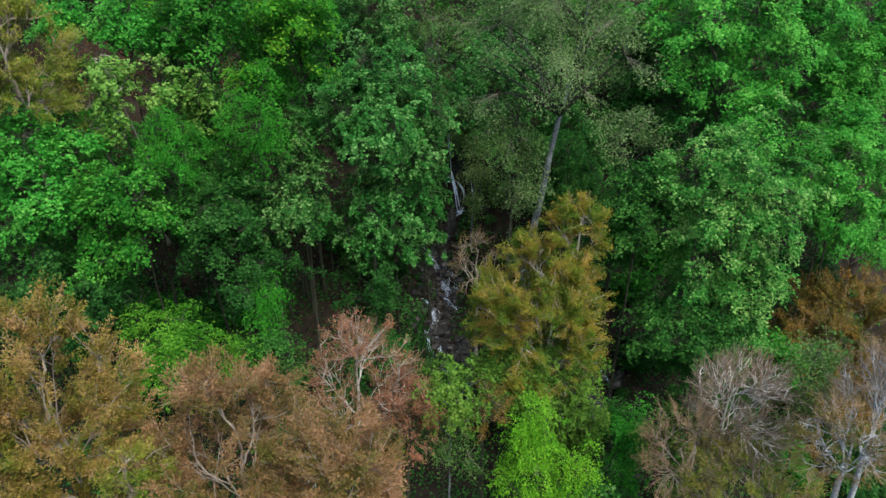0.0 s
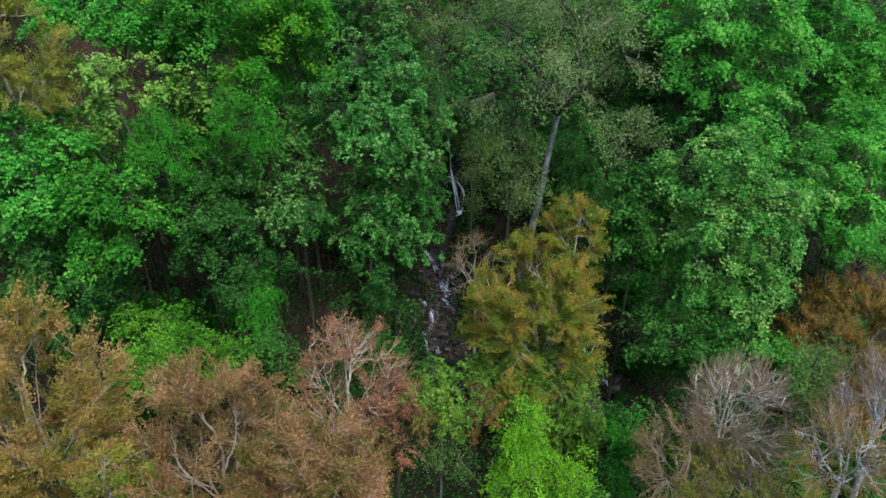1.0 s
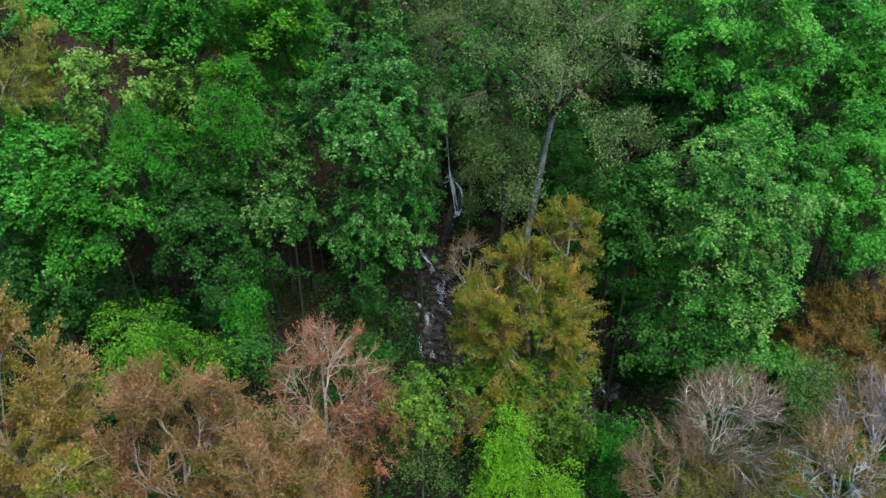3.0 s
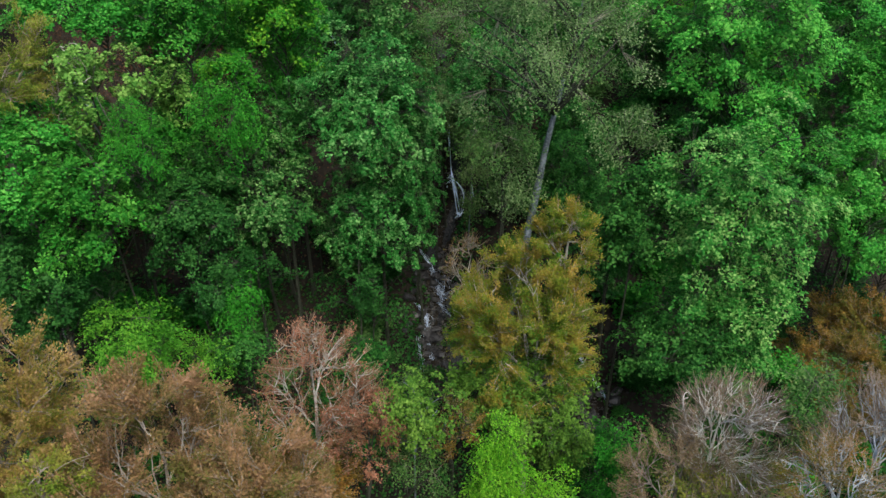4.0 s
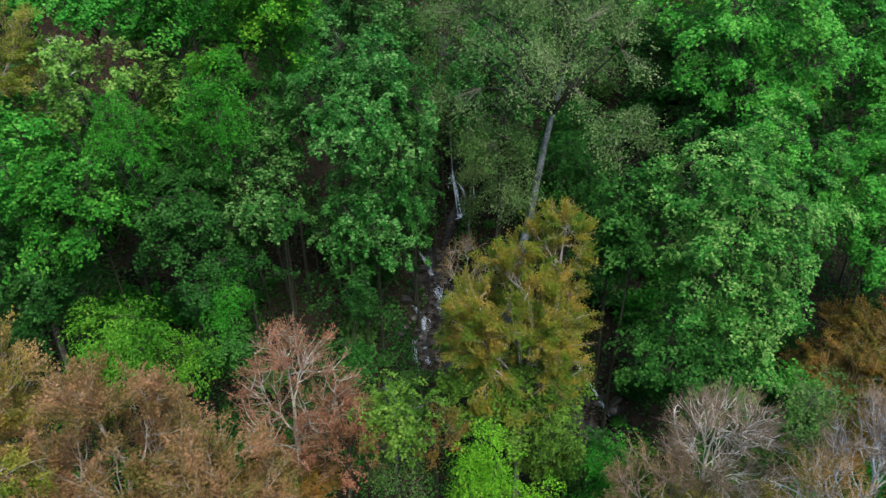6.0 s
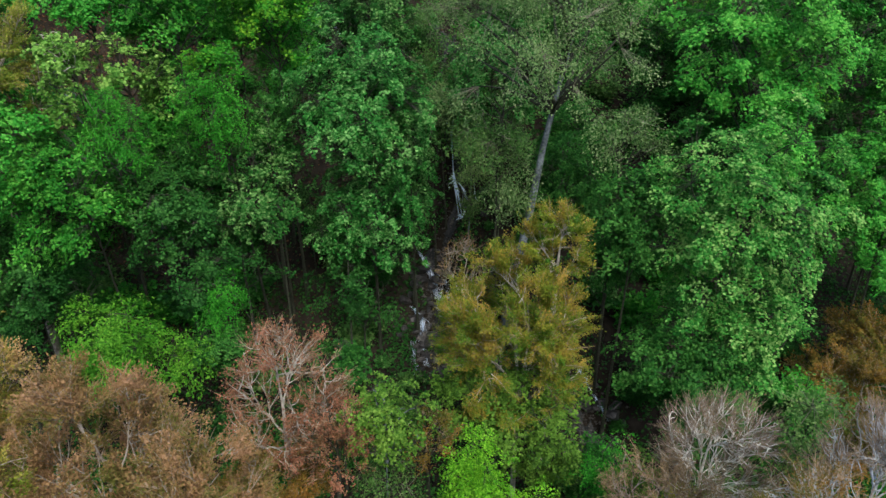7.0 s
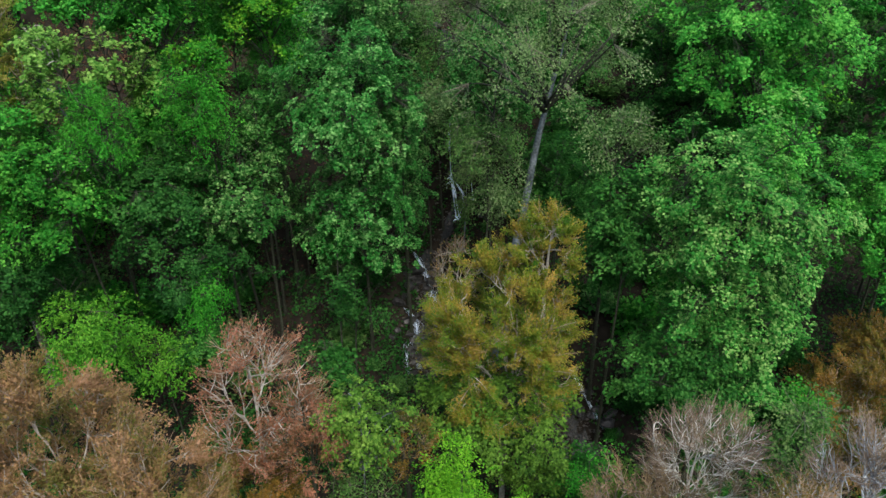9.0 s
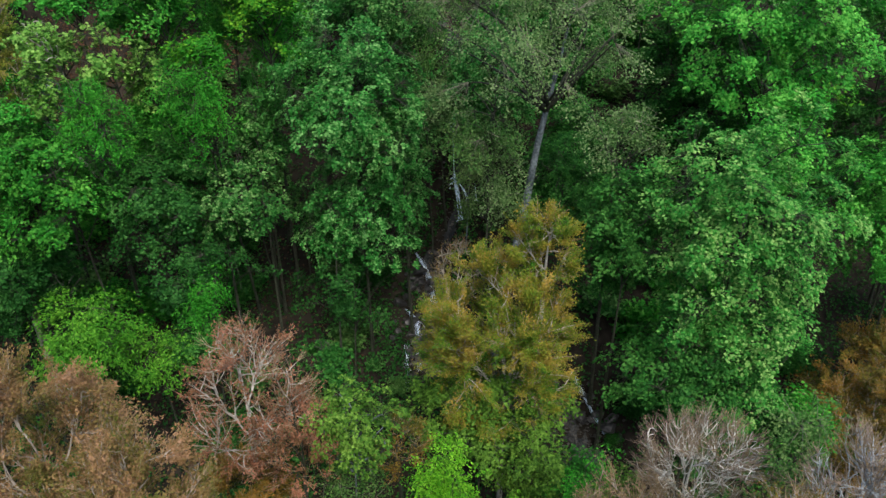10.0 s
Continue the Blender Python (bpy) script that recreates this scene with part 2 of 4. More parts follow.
gx, gy = spaced(-40, 50, 0.6, 900), spaced(20, 80, 0.55, 900)
GX, GY = np.meshgrid(gx, gy)
ix, iy = np.meshgrid(np.arange(len(gx) - 1), np.arange(len(gy) - 1))
corner = (iy * len(gx) + ix).ravel()
ground_mesh = mesh_of("ground", np.stack([GX, GY, ground_z(GX, GY)], -1).reshape(-1, 3),
                      np.stack([corner, corner + 1, corner + len(gx) + 1, corner + len(gx)], -1), smooth=True)
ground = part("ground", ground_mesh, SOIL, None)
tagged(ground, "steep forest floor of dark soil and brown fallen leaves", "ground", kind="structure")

# ---- trees ----
CROWNS = []
TREE_NAMES = {"fan": "beech_tree", "bare": "bare_tree", "leafy": "broadleaf_tree", "tall": "tall_tree"}


def curve(a, b, k, bend):
    """n curved lines of k places from a to b; bend: the offset of the middle."""
    t = np.linspace(0, 1, k)[None, :, None]
    return a[:, None, :] * (1 - t) + b[:, None, :] * t + bend[:, None, :] * (4 * t * (1 - t))


def taper(n, k, r0, r1):
    t = np.linspace(0, 1, k)[None, :]
    r0, r1 = np.broadcast_to(r0, (n,))[:, None], np.broadcast_to(r1, (n,))[:, None]
    return r0 * (1 - t) + r1 * t


def trunk_line(base, top, rng, k=9, sway=0.25):
    t = np.linspace(0, 1, k)
    p = base[None] * (1 - t[:, None]) + top[None] * t[:, None]
    p[:, :2] += np.cumsum(rng.normal(0, sway / 3, (k, 2)), 0) * np.minimum(t, 1)[:, None]
    p[0] = base
    return p


def leafy_tree(root, rng, c, rx, rz, base, leaf, bark, fill, cone, size, trunk_r=None, dens=1.0, far=False, low=0.3, twig_bark=None, airy=False, tip=0.0, clumps=1.0):
    """A bumpy crown of small flat leaf sprays, each on a twig that leaves the nearest limb."""
    top = c + np.array([tip, 0, rz * 0.72])
    line = trunk_line(base, top, rng)
    r0 = trunk_r or 0.035 + 0.0038 * (top[2] - base[2])
    tr = r0 * np.linspace(1, 0.10, len(line)) ** 0.9
    tr[0] *= 1.5
    v, q = tubes(line[None], tr[None], 9)
    part("trunk", mesh_of("trunk", v, q, True), bark, root)
    nl = int(np.clip(10 + 2.6 * rx, 12, 30))
    i = np.arange(nl)
    zz = 1 - 1.85 * (i + 0.5) / nl
    ang = i * 2.39996 + rng.random() * 6
    rad = np.sqrt(np.maximum(0, 1 - zz ** 2))
    d = unit(np.stack([rad * np.cos(ang), rad * np.sin(ang), zz], -1) + rng.normal(0, 0.16, (nl, 3)))
    reach = rng.uniform(0.5, 1.12, nl)
    full = np.array([rx * rng.uniform(0.97, 1.1), rx, rz]) * 1.10

    def shaped(u, f):
        """Places at the share f of the bumpy crown's radius in the directions u."""
        near = np.exp(9.0 * (u @ d.T - 1))
        bump = 0.56 + 0.54 * (near * reach).max(-1)
        slim = 1 - cone * np.clip((u[:, 2] * bump * f + 0.25) / 1.25, 0, 1)
        return c + u * (f * bump)[:, None] * full * np.stack([slim, slim, np.ones_like(slim)], -1)

    L = shaped(d, np.full(nl, 0.74))
    hz = np.clip(L[:, 2] - np.linalg.norm(L[:, :2] - c[:2], axis=1) * 0.8 - 0.5, base[2] + low * (c[2] - base[2]), top[2] - 0.3)
    A = np.stack([np.interp(hz, line[:, 2], line[:, n]) for n in range(3)], -1)
    limbs = curve(A, L, 7, rng.normal(0, 0.25, (nl, 3)) + np.array([0, 0, 0.25]))
    girth = taper(nl, 7, r0 * 0.40, 0.02)
    # limbs of airy crowns take the dark bark, whatever the trunk has
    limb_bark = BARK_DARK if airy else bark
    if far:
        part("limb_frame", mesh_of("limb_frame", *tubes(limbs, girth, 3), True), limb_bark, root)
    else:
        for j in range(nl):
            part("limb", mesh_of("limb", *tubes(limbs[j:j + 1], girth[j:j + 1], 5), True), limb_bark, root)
    # sprays over the outer crown, some deeper inside
    area = 4 * np.pi * ((2 * (rx * rz) ** 1.6 + (rx * rx) ** 1.6) / 3) ** (1 / 1.6)
    m = int(np.clip(area * 2.6 * fill * dens, 50, 1000))
    plume, rosette = leaf in (FROND, LIME, LIME_DEEP), leaf in (YELLOW_GREEN, GREY_GREEN, SPRING, IVY)
    bunch = 9 if airy else 3 if rosette else 5
    mc = max(m // bunch, 12)
    uc = unit(rng.normal(size=(mc, 3)) + np.array([0, -0.25, 0.30]))
    u = np.repeat(uc, bunch, 0)
    m = len(u)
    f = np.repeat(1.05 - 0.55 * rng.random(mc) ** 1.6, bunch) - 0.03 * rng.random(m)
    S = shaped(u, f) + rng.normal(0, 0.46 if airy else 0.36, (m, 3)) * np.array([1, 1, 0.5])
    nodes = limbs[:, 2:].reshape(-1, 3)
    pick = ((S[:, None, :] - nodes[None]) ** 2).sum(-1).argmin(1)
    tv = tubes(curve(nodes[pick], S, 2, np.zeros((m, 3))), taper(m, 2, 0.013, 0.006), 3)
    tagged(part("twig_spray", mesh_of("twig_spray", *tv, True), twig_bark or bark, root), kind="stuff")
    # leaves of each spray: a small tilted plate that droops outwards
    per = 18 if far else int((34 if airy else 24 if rosette else 30) * clumps)
    nrm = unit(u * 0.6 + np.array([0, 0, 0.9]) + rng.normal(0, 0.22, (m, 3)))
    away = u * np.array([1, 1, 0.1]) + np.array([0, -0.1, -0.25]) + rng.normal(0, 0.35, (m, 3))
    e1 = unit(away - nrm * (away * nrm).sum(-1, keepdims=True))
    e2 = np.cross(nrm, e1)
    rs = size * rng.uniform(2.0, 4.3, m) * (1.8 if airy else 1.5 if plume else 0.62 if rosette else 1.0)
    far_out = rng.uniform(-0.75, 1.25, (m, per))
    side = rng.normal(0, 0.24 if plume else 0.40, (m, per)) * (1.1 - 0.55 * np.abs(far_out))
    P = S[:, None] + e1[:, None] * (far_out * rs[:, None])[..., None] + e2[:, None] * (side * rs[:, None])[..., None]
    P = P + nrm[:, None] * (rng.normal(0, 0.14 if airy else 0.07, (m, per)) - 0.20 * far_out ** 2)[..., None]
    N = nrm[:, None] + rng.normal(0, 0.5 if airy else 0.33, (m, per, 3))
    sizes = size * rng.uniform(0.55, 1.25, m * per)
    outward = np.repeat(e1, per, 0) if plume or airy else None
    v, q = leaf_points(P.reshape(-1, 3), N.reshape(-1, 3), sizes, rng, 0.6 if plume else 0.8 if airy else 1.05, outward, kite=not far)
    part("crown", mesh_of("crown", v, q), leaf, root)


def fan_tree(root, rng, c, rx, rz, base, leaf, bark, fill, size, bare=False, gaunt=False):
    """A few stout limbs that leave the upper trunk, fork and rise in a fan, with side branches, fine twigs and small leaves."""
    crown_foot = c[2] - rz * (0.95 if bare else 0.85)
    tip = c + np.array([0, 0, rz * (0.30 if gaunt else 0.5)])
    line = trunk_line(base, tip, rng, 14, 0.30)
    r0 = 0.06 + 0.007 * (c[2] + rz - base[2])
    tr = r0 * np.interp(line[:, 2], [base[2], crown_foot, tip[2]], [1, 0.62, 0.10])
    tr[0] *= 1.5
    v, q = tubes(line[None], tr[None], 9)
    part("trunk", mesh_of("trunk", v, q, True), bark, root)
    few = float(np.clip(rx / 3.2, 0.2, 1)) ** 0.6
    nl = int((64 if bare else 34 if rx < 3.5 else 46) * few)
    i = np.arange(nl)
    lift = np.minimum(0.97 - 1.45 * (i + 0.3) / nl + rng.normal(0, 0.10, nl), 1.03)
    ang = i * 2.39996 + rng.random() * 6
    rad = np.sqrt(np.clip(1 - np.abs(lift) ** 4.0, 0.12, 1)) * rng.uniform(0.45 if bare else 0.6, 1.08, nl)
    E = c + np.stack([rx * rad * np.cos(ang), rx * rad * np.sin(ang), rz * lift * 0.93], -1)
    # stout limbs, each shared by the ends that lie nearest to it
    npri = max(4, int((13 if bare else 9) * few))
    far_first = [int(E[:, 2].argmax())]
    U = unit((E - c) / np.array([rx, rx, rz]))
    while len(far_first) < npri:
        far_first.append(int((U @ U[far_first].T).max(1).argmin()))
    own = (U @ U[far_first].T).argmax(1)
    limbs = np.zeros((nl, 9, 3))
    owners = np.zeros(nl, int)
    limb_parts = []
    t9 = np.linspace(0, 1, 9)[:, None]
    for g in range(npri):
        mine = np.where(own == g)[0]
        M = E[mine].mean(0)
        run = np.linalg.norm((M - c)[:2])
        hz = np.clip(M[2] - 1.15 * run - 0.2 * rz, crown_foot + rng.uniform(-0.05, 0.3) * rz, tip[2] - 0.2)
        start = np.array([np.interp(hz, line[:, 2], line[:, n]) for n in range(3)])
        end = start + 0.66 * (M - start)
        reach = np.linalg.norm(end - start)
        stout = start * (1 - t9) + end * t9 + 4 * t9 * (1 - t9) * ((end - start) * np.array([0.05, 0.05, -0.04]))
        stout[1:] += np.cumsum(rng.normal(0, 0.022 * reach, (8, 3)), 0)
        way = unit(np.gradient(stout, axis=0))
        P, R = [stout], [r0 * (0.75 if bare else 1.0) * rng.uniform(0.22, 0.31) * (1 - 0.6 * t9[:, 0])]
        for j in mine:
            k = int(rng.integers(3, 9))
            a = stout[k]
            span = np.linalg.norm(E[j] - a)
            ctrl = a + (way[k] * 0.8 + rng.normal(0, 0.16, 3)) * span * 0.5
            fork = a * (1 - t9) ** 2 + 2 * ctrl * t9 * (1 - t9) + E[j] * t9 ** 2
            fork[2:] += np.cumsum(rng.normal(0, 0.016 * span, (7, 3)), 0)
            limbs[j] = fork
            owners[j] = g
            P.append(fork)
            R.append(R[0][k] * 0.66 * (1 - t9[:, 0]) + 0.011)
        limb_parts.append(part("limb", mesh_of("limb", *tubes(np.stack(P), np.stack(R), 6), True), bark, root))
    # side branches
    nb = int((10 if bare else 9) * few)
    at = 7.9 - 6.7 * rng.random((nl, nb)) ** 1.25
    i0 = at.astype(int)
    f = (at - i0)[..., None]
    rows = np.arange(nl)[:, None]
    B0 = limbs[rows, i0] * (1 - f) + limbs[rows, np.minimum(i0 + 1, 8)] * f
    ldir = unit(limbs[rows, np.minimum(i0 + 1, 8)] - limbs[rows, i0])
    bdir = unit(ldir * (1.0 if bare else 0.7) + unit(rng.normal(size=(nl, nb, 3))) * (0.7 if bare else 0.95) * np.array([1, 1, 0.75]) + np.array([0, 0, 0.15]) + 0.45 * unit(B0 - c))
    blen = ((0.24 if bare else 0.28) * rx + 0.45) * rng.uniform(0.5, 1.3, (nl, nb))
    B0, bdir, blen = B0.reshape(-1, 3), bdir.reshape(-1, 3), blen.reshape(-1, 1)
    nB = len(B0)
    B1 = B0 + bdir * blen
    over = np.maximum(np.linalg.norm((B1 - c) / np.array([rx, rx, rz]), axis=1, keepdims=True) / rng.uniform(0.95, 1.12, (nB, 1)), 1)
    B1 = c + (B1 - c) / over
    br = curve(B0, B1, 5, rng.normal(0, 0.10, (nB, 3)) + np.array([0, 0, -0.06]))
    # fine twigs
    nt = int((11 if bare else 10) * few)
    k0 = rng.integers(1, 5, (nB, nt))
    T0 = br[np.arange(nB)[:, None], k0]
    tdir = unit(bdir[:, None] * 1.25 + unit(rng.normal(size=(nB, nt, 3))) * 0.75 * np.array([1, 1, 0.6]) + np.array([0, 0, 0.12]))
    T1 = T0 + tdir * rng.uniform(0.3, 0.95, (nB, nt, 1)) * (0.6 + 0.1 * rx)
    T0, T1 = T0.reshape(-1, 3), T1.reshape(-1, 3)
    nT = len(T0)
    tw = curve(T0, T1, 2, np.zeros((nT, 3)))
    b_girth, t_girth = taper(nB, 5, 0.024 if bare else 0.027, 0.010), taper(nT, 2, 0.010, 0.004)
    of_branch, of_twig = np.repeat(owners, nb), np.repeat(owners, nb * nt)
    for g, limb in enumerate(limb_parts):
        b_own, t_own = of_branch == g, of_twig == g
        tagged(part("branch_spray", mesh_of("branch_spray", *tubes(br[b_own], b_girth[b_own], 3), True), bark, limb), kind="stuff")
        tagged(part("twig_spray", mesh_of("twig_spray", *tubes(tw[t_own], t_girth[t_own], 3), True), BARE_TWIG if bare else TWIG, limb), kind="stuff")
    # leaves in flat sprays along the twigs; some branches bear many, others hardly any
    n = int(nT * 11 * fill)
    if n:
        rich = np.repeat(rng.gamma(1.6, 1.0, nB) + 0.25, nt)
        pick = rng.choice(nT, n, p=rich / rich.sum())
        f = rng.uniform(0.1, 1.12, (n, 1))
        P = T0[pick] * (1 - f) + T1[pick] * f + rng.normal(0, 0.085, (n, 3))
        N = np.array([0, -0.1, 0.9]) + 0.3 * unit(P - c) + rng.normal(0, 0.38, (n, 3))
        v, q = leaf_points(P, N, size * rng.uniform(0.7, 1.5, n), rng, 0.72, (T1 - T0)[pick])
        part("crown", mesh_of("crown", v, q), leaf, root)


def plant(kind, leaf, centre, rx, rz, seed, label, fill=1.0, cone=0.15, size=0.0, lean=(0.0, 0.0), bark=None, dens=1.0, far=False, gaunt=False, clumps=1.0):
    """A tree whose crown has that centre, half-width and half-height, on a trunk that stands on the ground."""
    rng = np.random.default_rng(seed)
    c = np.array(centre, float)
    bx, by = c[0] + lean[0] + rng.normal(0, 0.25), c[1] + lean[1] + rng.normal(0, 0.25)
    base = np.array([bx, by, float(ground_z(bx, by)) - 0.25])
    c = np.array([c[0], c[1], max(c[2], base[2] + rz * 0.8 + 0.6)])
    CROWNS.append((c[0], c[1], rx))
    root = new(TREE_NAMES[kind])
    root.location = base
    tagged(root, label, "tree", "forest trees")
    local, ground_at = c - base, np.zeros(3)
    if kind in ("fan", "bare"):
        fan_tree(root, rng, local, rx, rz, ground_at, leaf, bark or (BARK_SILVER if kind == "bare" else BARK_BEECH), fill, size or 0.092, kind == "bare", gaunt)
    elif kind == "tall":
        leafy_tree(root, rng, local, rx, rz, ground_at, leaf, BARK, fill, cone, size or 0.13, trunk_r=0.38, dens=1.3, low=0.8, twig_bark=OLIVE_TWIG, airy=True, tip=2.1)
    else:
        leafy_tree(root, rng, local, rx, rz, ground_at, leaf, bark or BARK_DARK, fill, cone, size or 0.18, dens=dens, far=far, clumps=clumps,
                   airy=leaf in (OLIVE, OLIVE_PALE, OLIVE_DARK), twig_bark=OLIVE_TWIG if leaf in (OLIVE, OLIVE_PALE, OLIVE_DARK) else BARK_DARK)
    return root


plant("fan", TAN, (-15.0, 22.5, 19.7), 3.20, 5.70, 1, "tan and olive autumn beech on the valley floor", fill=2.4)
plant("fan", RUST, (-8.3, 22.0, 19.1), 3.02, 4.05, 2, "rust-brown autumn beech with a pale grey trunk", fill=1.92)
plant("fan", RUST, (-4.0, 20.5, 19.1), 2.21, 2.82, 3, "small rust-orange autumn beech beside a larger one", fill=1.92)
plant("fan", RED, (-3.8, 28.7, 17.2), 2.55, 3.70, 4, "reddish half-bare beech with pale ascending branches", bark=BARK_PALE, fill=0.45)
plant("leafy", SPRING, (0.4, 29.2, 16.1), 1.87, 2.26, 5, "small thin-crowned green tree beside a bright lime tree", bark=BARK, clumps=0.9, fill=1.6, size=0.14)
plant("leafy", LIME, (4.4, 28.3, 12.0), 1.75, 4.70, 6, "young lime-green tree in fresh leaf", cone=0.6, fill=2.0, size=0.13)
plant("leafy", FROND, (10.8, 32.5, 9.5), 1.29, 4.52, 7, "slender bright green tree on the valley floor", cone=0.4, size=0.15, fill=1.4)
plant("leafy", DARK_GREEN, (10.8, 34.5, 9.1), 2.26, 1.84, 8, "low dark green tree beside the stream")
plant("bare", GREY_TAN, (14.8, 28.5, 15.8), 2.58, 3.00, 9, "bare beech with grey-tan fanning branches", size=0.06, gaunt=True, fill=0.2)
plant("bare", GREY_TAN, (19.1, 25.0, 19.0), 2.15, 2.70, 10, "bare blue-grey tree with fanning twigs on the valley floor", fill=0.08, size=0.06, bark=BARK_ASH, gaunt=True)
plant("fan", BROWN, (16.3, 23.0, 18.8), 1.95, 1.48, 11, "low brown half-bare bush with grey twigs on the valley floor", size=0.06, bark=BARK_ASH, fill=0.7)
plant("leafy", OLIVE_DARK, (18.0, 28.7, 17.4), 1.01, 2.47, 12, "dark olive tree between two bare trees", size=0.135, fill=0.85)
plant("fan", OCHRE, (5.8, 37.5, 14.8), 3.75, 5.50, 13, "ochre and olive beech below the waterfall", bark=BARK_PALE, fill=2.6)
plant("fan", OCHRE, (7.8, 38.6, 20.1), 1.55, 2.60, 14, "second ochre stem with an orange-tinged top", bark=BARK_PALE, fill=2.6)
plant("leafy", OLIVE_GREEN, (5.4, 36.0, 12.4), 3.72, 2.30, 15, "yellow-green tree growing under the ochre beech")
plant("leafy", PALE, (17.1, 40.0, 21.5), 4.70, 6.20, 16, "large pale blue-green maple with a tall crown", size=0.165, clumps=1.1)
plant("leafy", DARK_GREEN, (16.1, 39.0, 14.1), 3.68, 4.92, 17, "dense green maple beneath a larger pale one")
plant("fan", BROWN, (30.4, 46.0, 6.9), 5.60, 5.20, 18, "rusty brown beech in the shade of the side valley", size=0.15, fill=1.05)
plant("leafy", LIME_DEEP, (-15.7, 34.6, 15.3), 2.50, 2.40, 19, "bright green tree among dark ones on the slope foot", size=0.19, fill=1.5)
plant("leafy", DARK_GREEN, (-10.7, 37.5, 13.5), 2.00, 2.00, 20, "rounded dark green tree on the slope foot", size=0.15)
plant("leafy", PALE_GREEN, (-21.9, 37.0, 24.6), 4.21, 4.04, 21, "broad fresh green maple on the slope", lean=(0.0, 4.5))
plant("leafy", GREEN, (-17.3, 36.5, 22.9), 2.85, 3.35, 22, "fresh green maple with layered foliage", lean=(0.0, 4.5))
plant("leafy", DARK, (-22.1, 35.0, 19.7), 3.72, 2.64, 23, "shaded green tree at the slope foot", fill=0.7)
plant("fan", GOLD, (-22.1, 38.0, 30.3), 2.85, 3.70, 24, "yellow-tan beech high on the slope", fill=1.9)
plant("leafy", PALE_GREEN, (-18.4, 43.0, 31.8), 2.00, 1.90, 25, "pale green maple high on the slope")
plant("leafy", YELLOW_GREEN, (-19.1, 41.0, 29.2), 1.65, 1.30, 26, "sparse yellow-green tree with pale leaf clusters", size=0.21, lean=(0.0, 4.5), fill=0.65)
plant("leafy", FROND, (-15.0, 38.0, 26.0), 1.85, 2.65, 27, "narrow deep green tree with drooping sprays", cone=0.5, size=0.13, fill=1.7, lean=(0.0, 4.5))
plant("leafy", FROND, (-10.8, 41.0, 26.2), 1.95, 3.10, 28, "narrow deep green tree with layered sprays", cone=0.5, size=0.13, fill=1.7, lean=(0.0, 4.5))
plant("leafy", YELLOW_GREEN, (-14.1, 42.0, 27.2), 1.30, 2.40, 29, "sparse yellow-green sapling among green trees", size=0.21, clumps=1.2, lean=(0.0, 4.5), fill=0.7)
plant("leafy", GREEN_YELLOW, (-9.2, 47.0, 30.6), 2.90, 3.19, 30, "green tree with a yellowing top")
plant("leafy", GREEN, (-14.5, 45.0, 31.8), 3.34, 2.83, 31, "green tree high on the slope")
plant("leafy", IVY, (-3.5, 45.0, 25.6), 4.38, 4.47, 32, "tall green tree overhanging the waterfall", fill=1.65, size=0.165)
plant("leafy", IVY, (-3.3, 45.0, 18.9), 3.65, 3.68, 33, "leafy green tree beside the cascade", fill=1.35, size=0.165)
# dark leaf on the mid-slope trees paints in shade from the crowns above
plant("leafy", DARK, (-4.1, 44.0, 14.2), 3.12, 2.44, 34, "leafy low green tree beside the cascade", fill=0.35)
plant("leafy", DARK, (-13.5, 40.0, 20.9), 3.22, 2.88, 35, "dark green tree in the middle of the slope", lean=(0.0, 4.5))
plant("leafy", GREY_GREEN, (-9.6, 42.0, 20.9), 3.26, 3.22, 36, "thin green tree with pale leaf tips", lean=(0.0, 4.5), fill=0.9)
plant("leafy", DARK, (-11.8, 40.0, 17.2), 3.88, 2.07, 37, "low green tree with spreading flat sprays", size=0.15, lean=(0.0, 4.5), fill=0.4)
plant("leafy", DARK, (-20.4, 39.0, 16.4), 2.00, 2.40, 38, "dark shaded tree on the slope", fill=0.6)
plant("tall", OLIVE, (6.5, 44.5, 30.5), 5.91, 4.70, 39, "tall grey-olive tree with a bare leaning trunk", lean=(-2.0, 0.0), fill=0.6)
plant("leafy", OLIVE, (11.4, 43.0, 25.2), 2.37, 1.71, 40, "thin olive tree behind the tall trunk", size=0.135, fill=0.6)
plant("leafy", OLIVE, (4.8, 44.0, 22.1), 1.35, 3.70, 41, "thin olive shrub tree at the waterfall edge", fill=1.3, size=0.135)
plant("leafy", PALE_GREEN, (19.9, 52.0, 29.6), 6.62, 5.84, 42, "broad fresh green maple above the side valley", size=0.2)
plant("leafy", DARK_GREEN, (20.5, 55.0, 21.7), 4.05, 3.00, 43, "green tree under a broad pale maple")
plant("leafy", PALE_GREEN, (28.5, 49.0, 19.4), 5.31, 4.45, 44, "fresh green maple in the side valley")
plant("leafy", PALE_GREEN, (34.2, 54.0, 13.5), 4.80, 2.70, 45, "green tree in the side valley")
plant("leafy", PALE_GREEN, (33.4, 60.0, 26.9), 4.72, 5.16, 46, "green tree above the side valley")
plant("leafy", GREY_GREEN, (-4.2, 55.0, 30.0), 3.67, 3.90, 47, "green tree above the waterfall")
plant("leafy", OLIVE_DARK, (-0.6, 57.0, 26.3), 3.05, 4.65, 48, "dark thin tree above the waterfall", fill=0.7, size=0.135)
plant("leafy", DARK_GREEN, (11.0, 43.0, 18.0), 1.48, 4.08, 49, "deep green tree behind the ochre beech", fill=0.7)
plant("leafy", OLIVE_DARK, (2.0, 56.0, 22.8), 3.09, 3.11, 52, "thin olive tree on the rock step", fill=0.8, size=0.135)
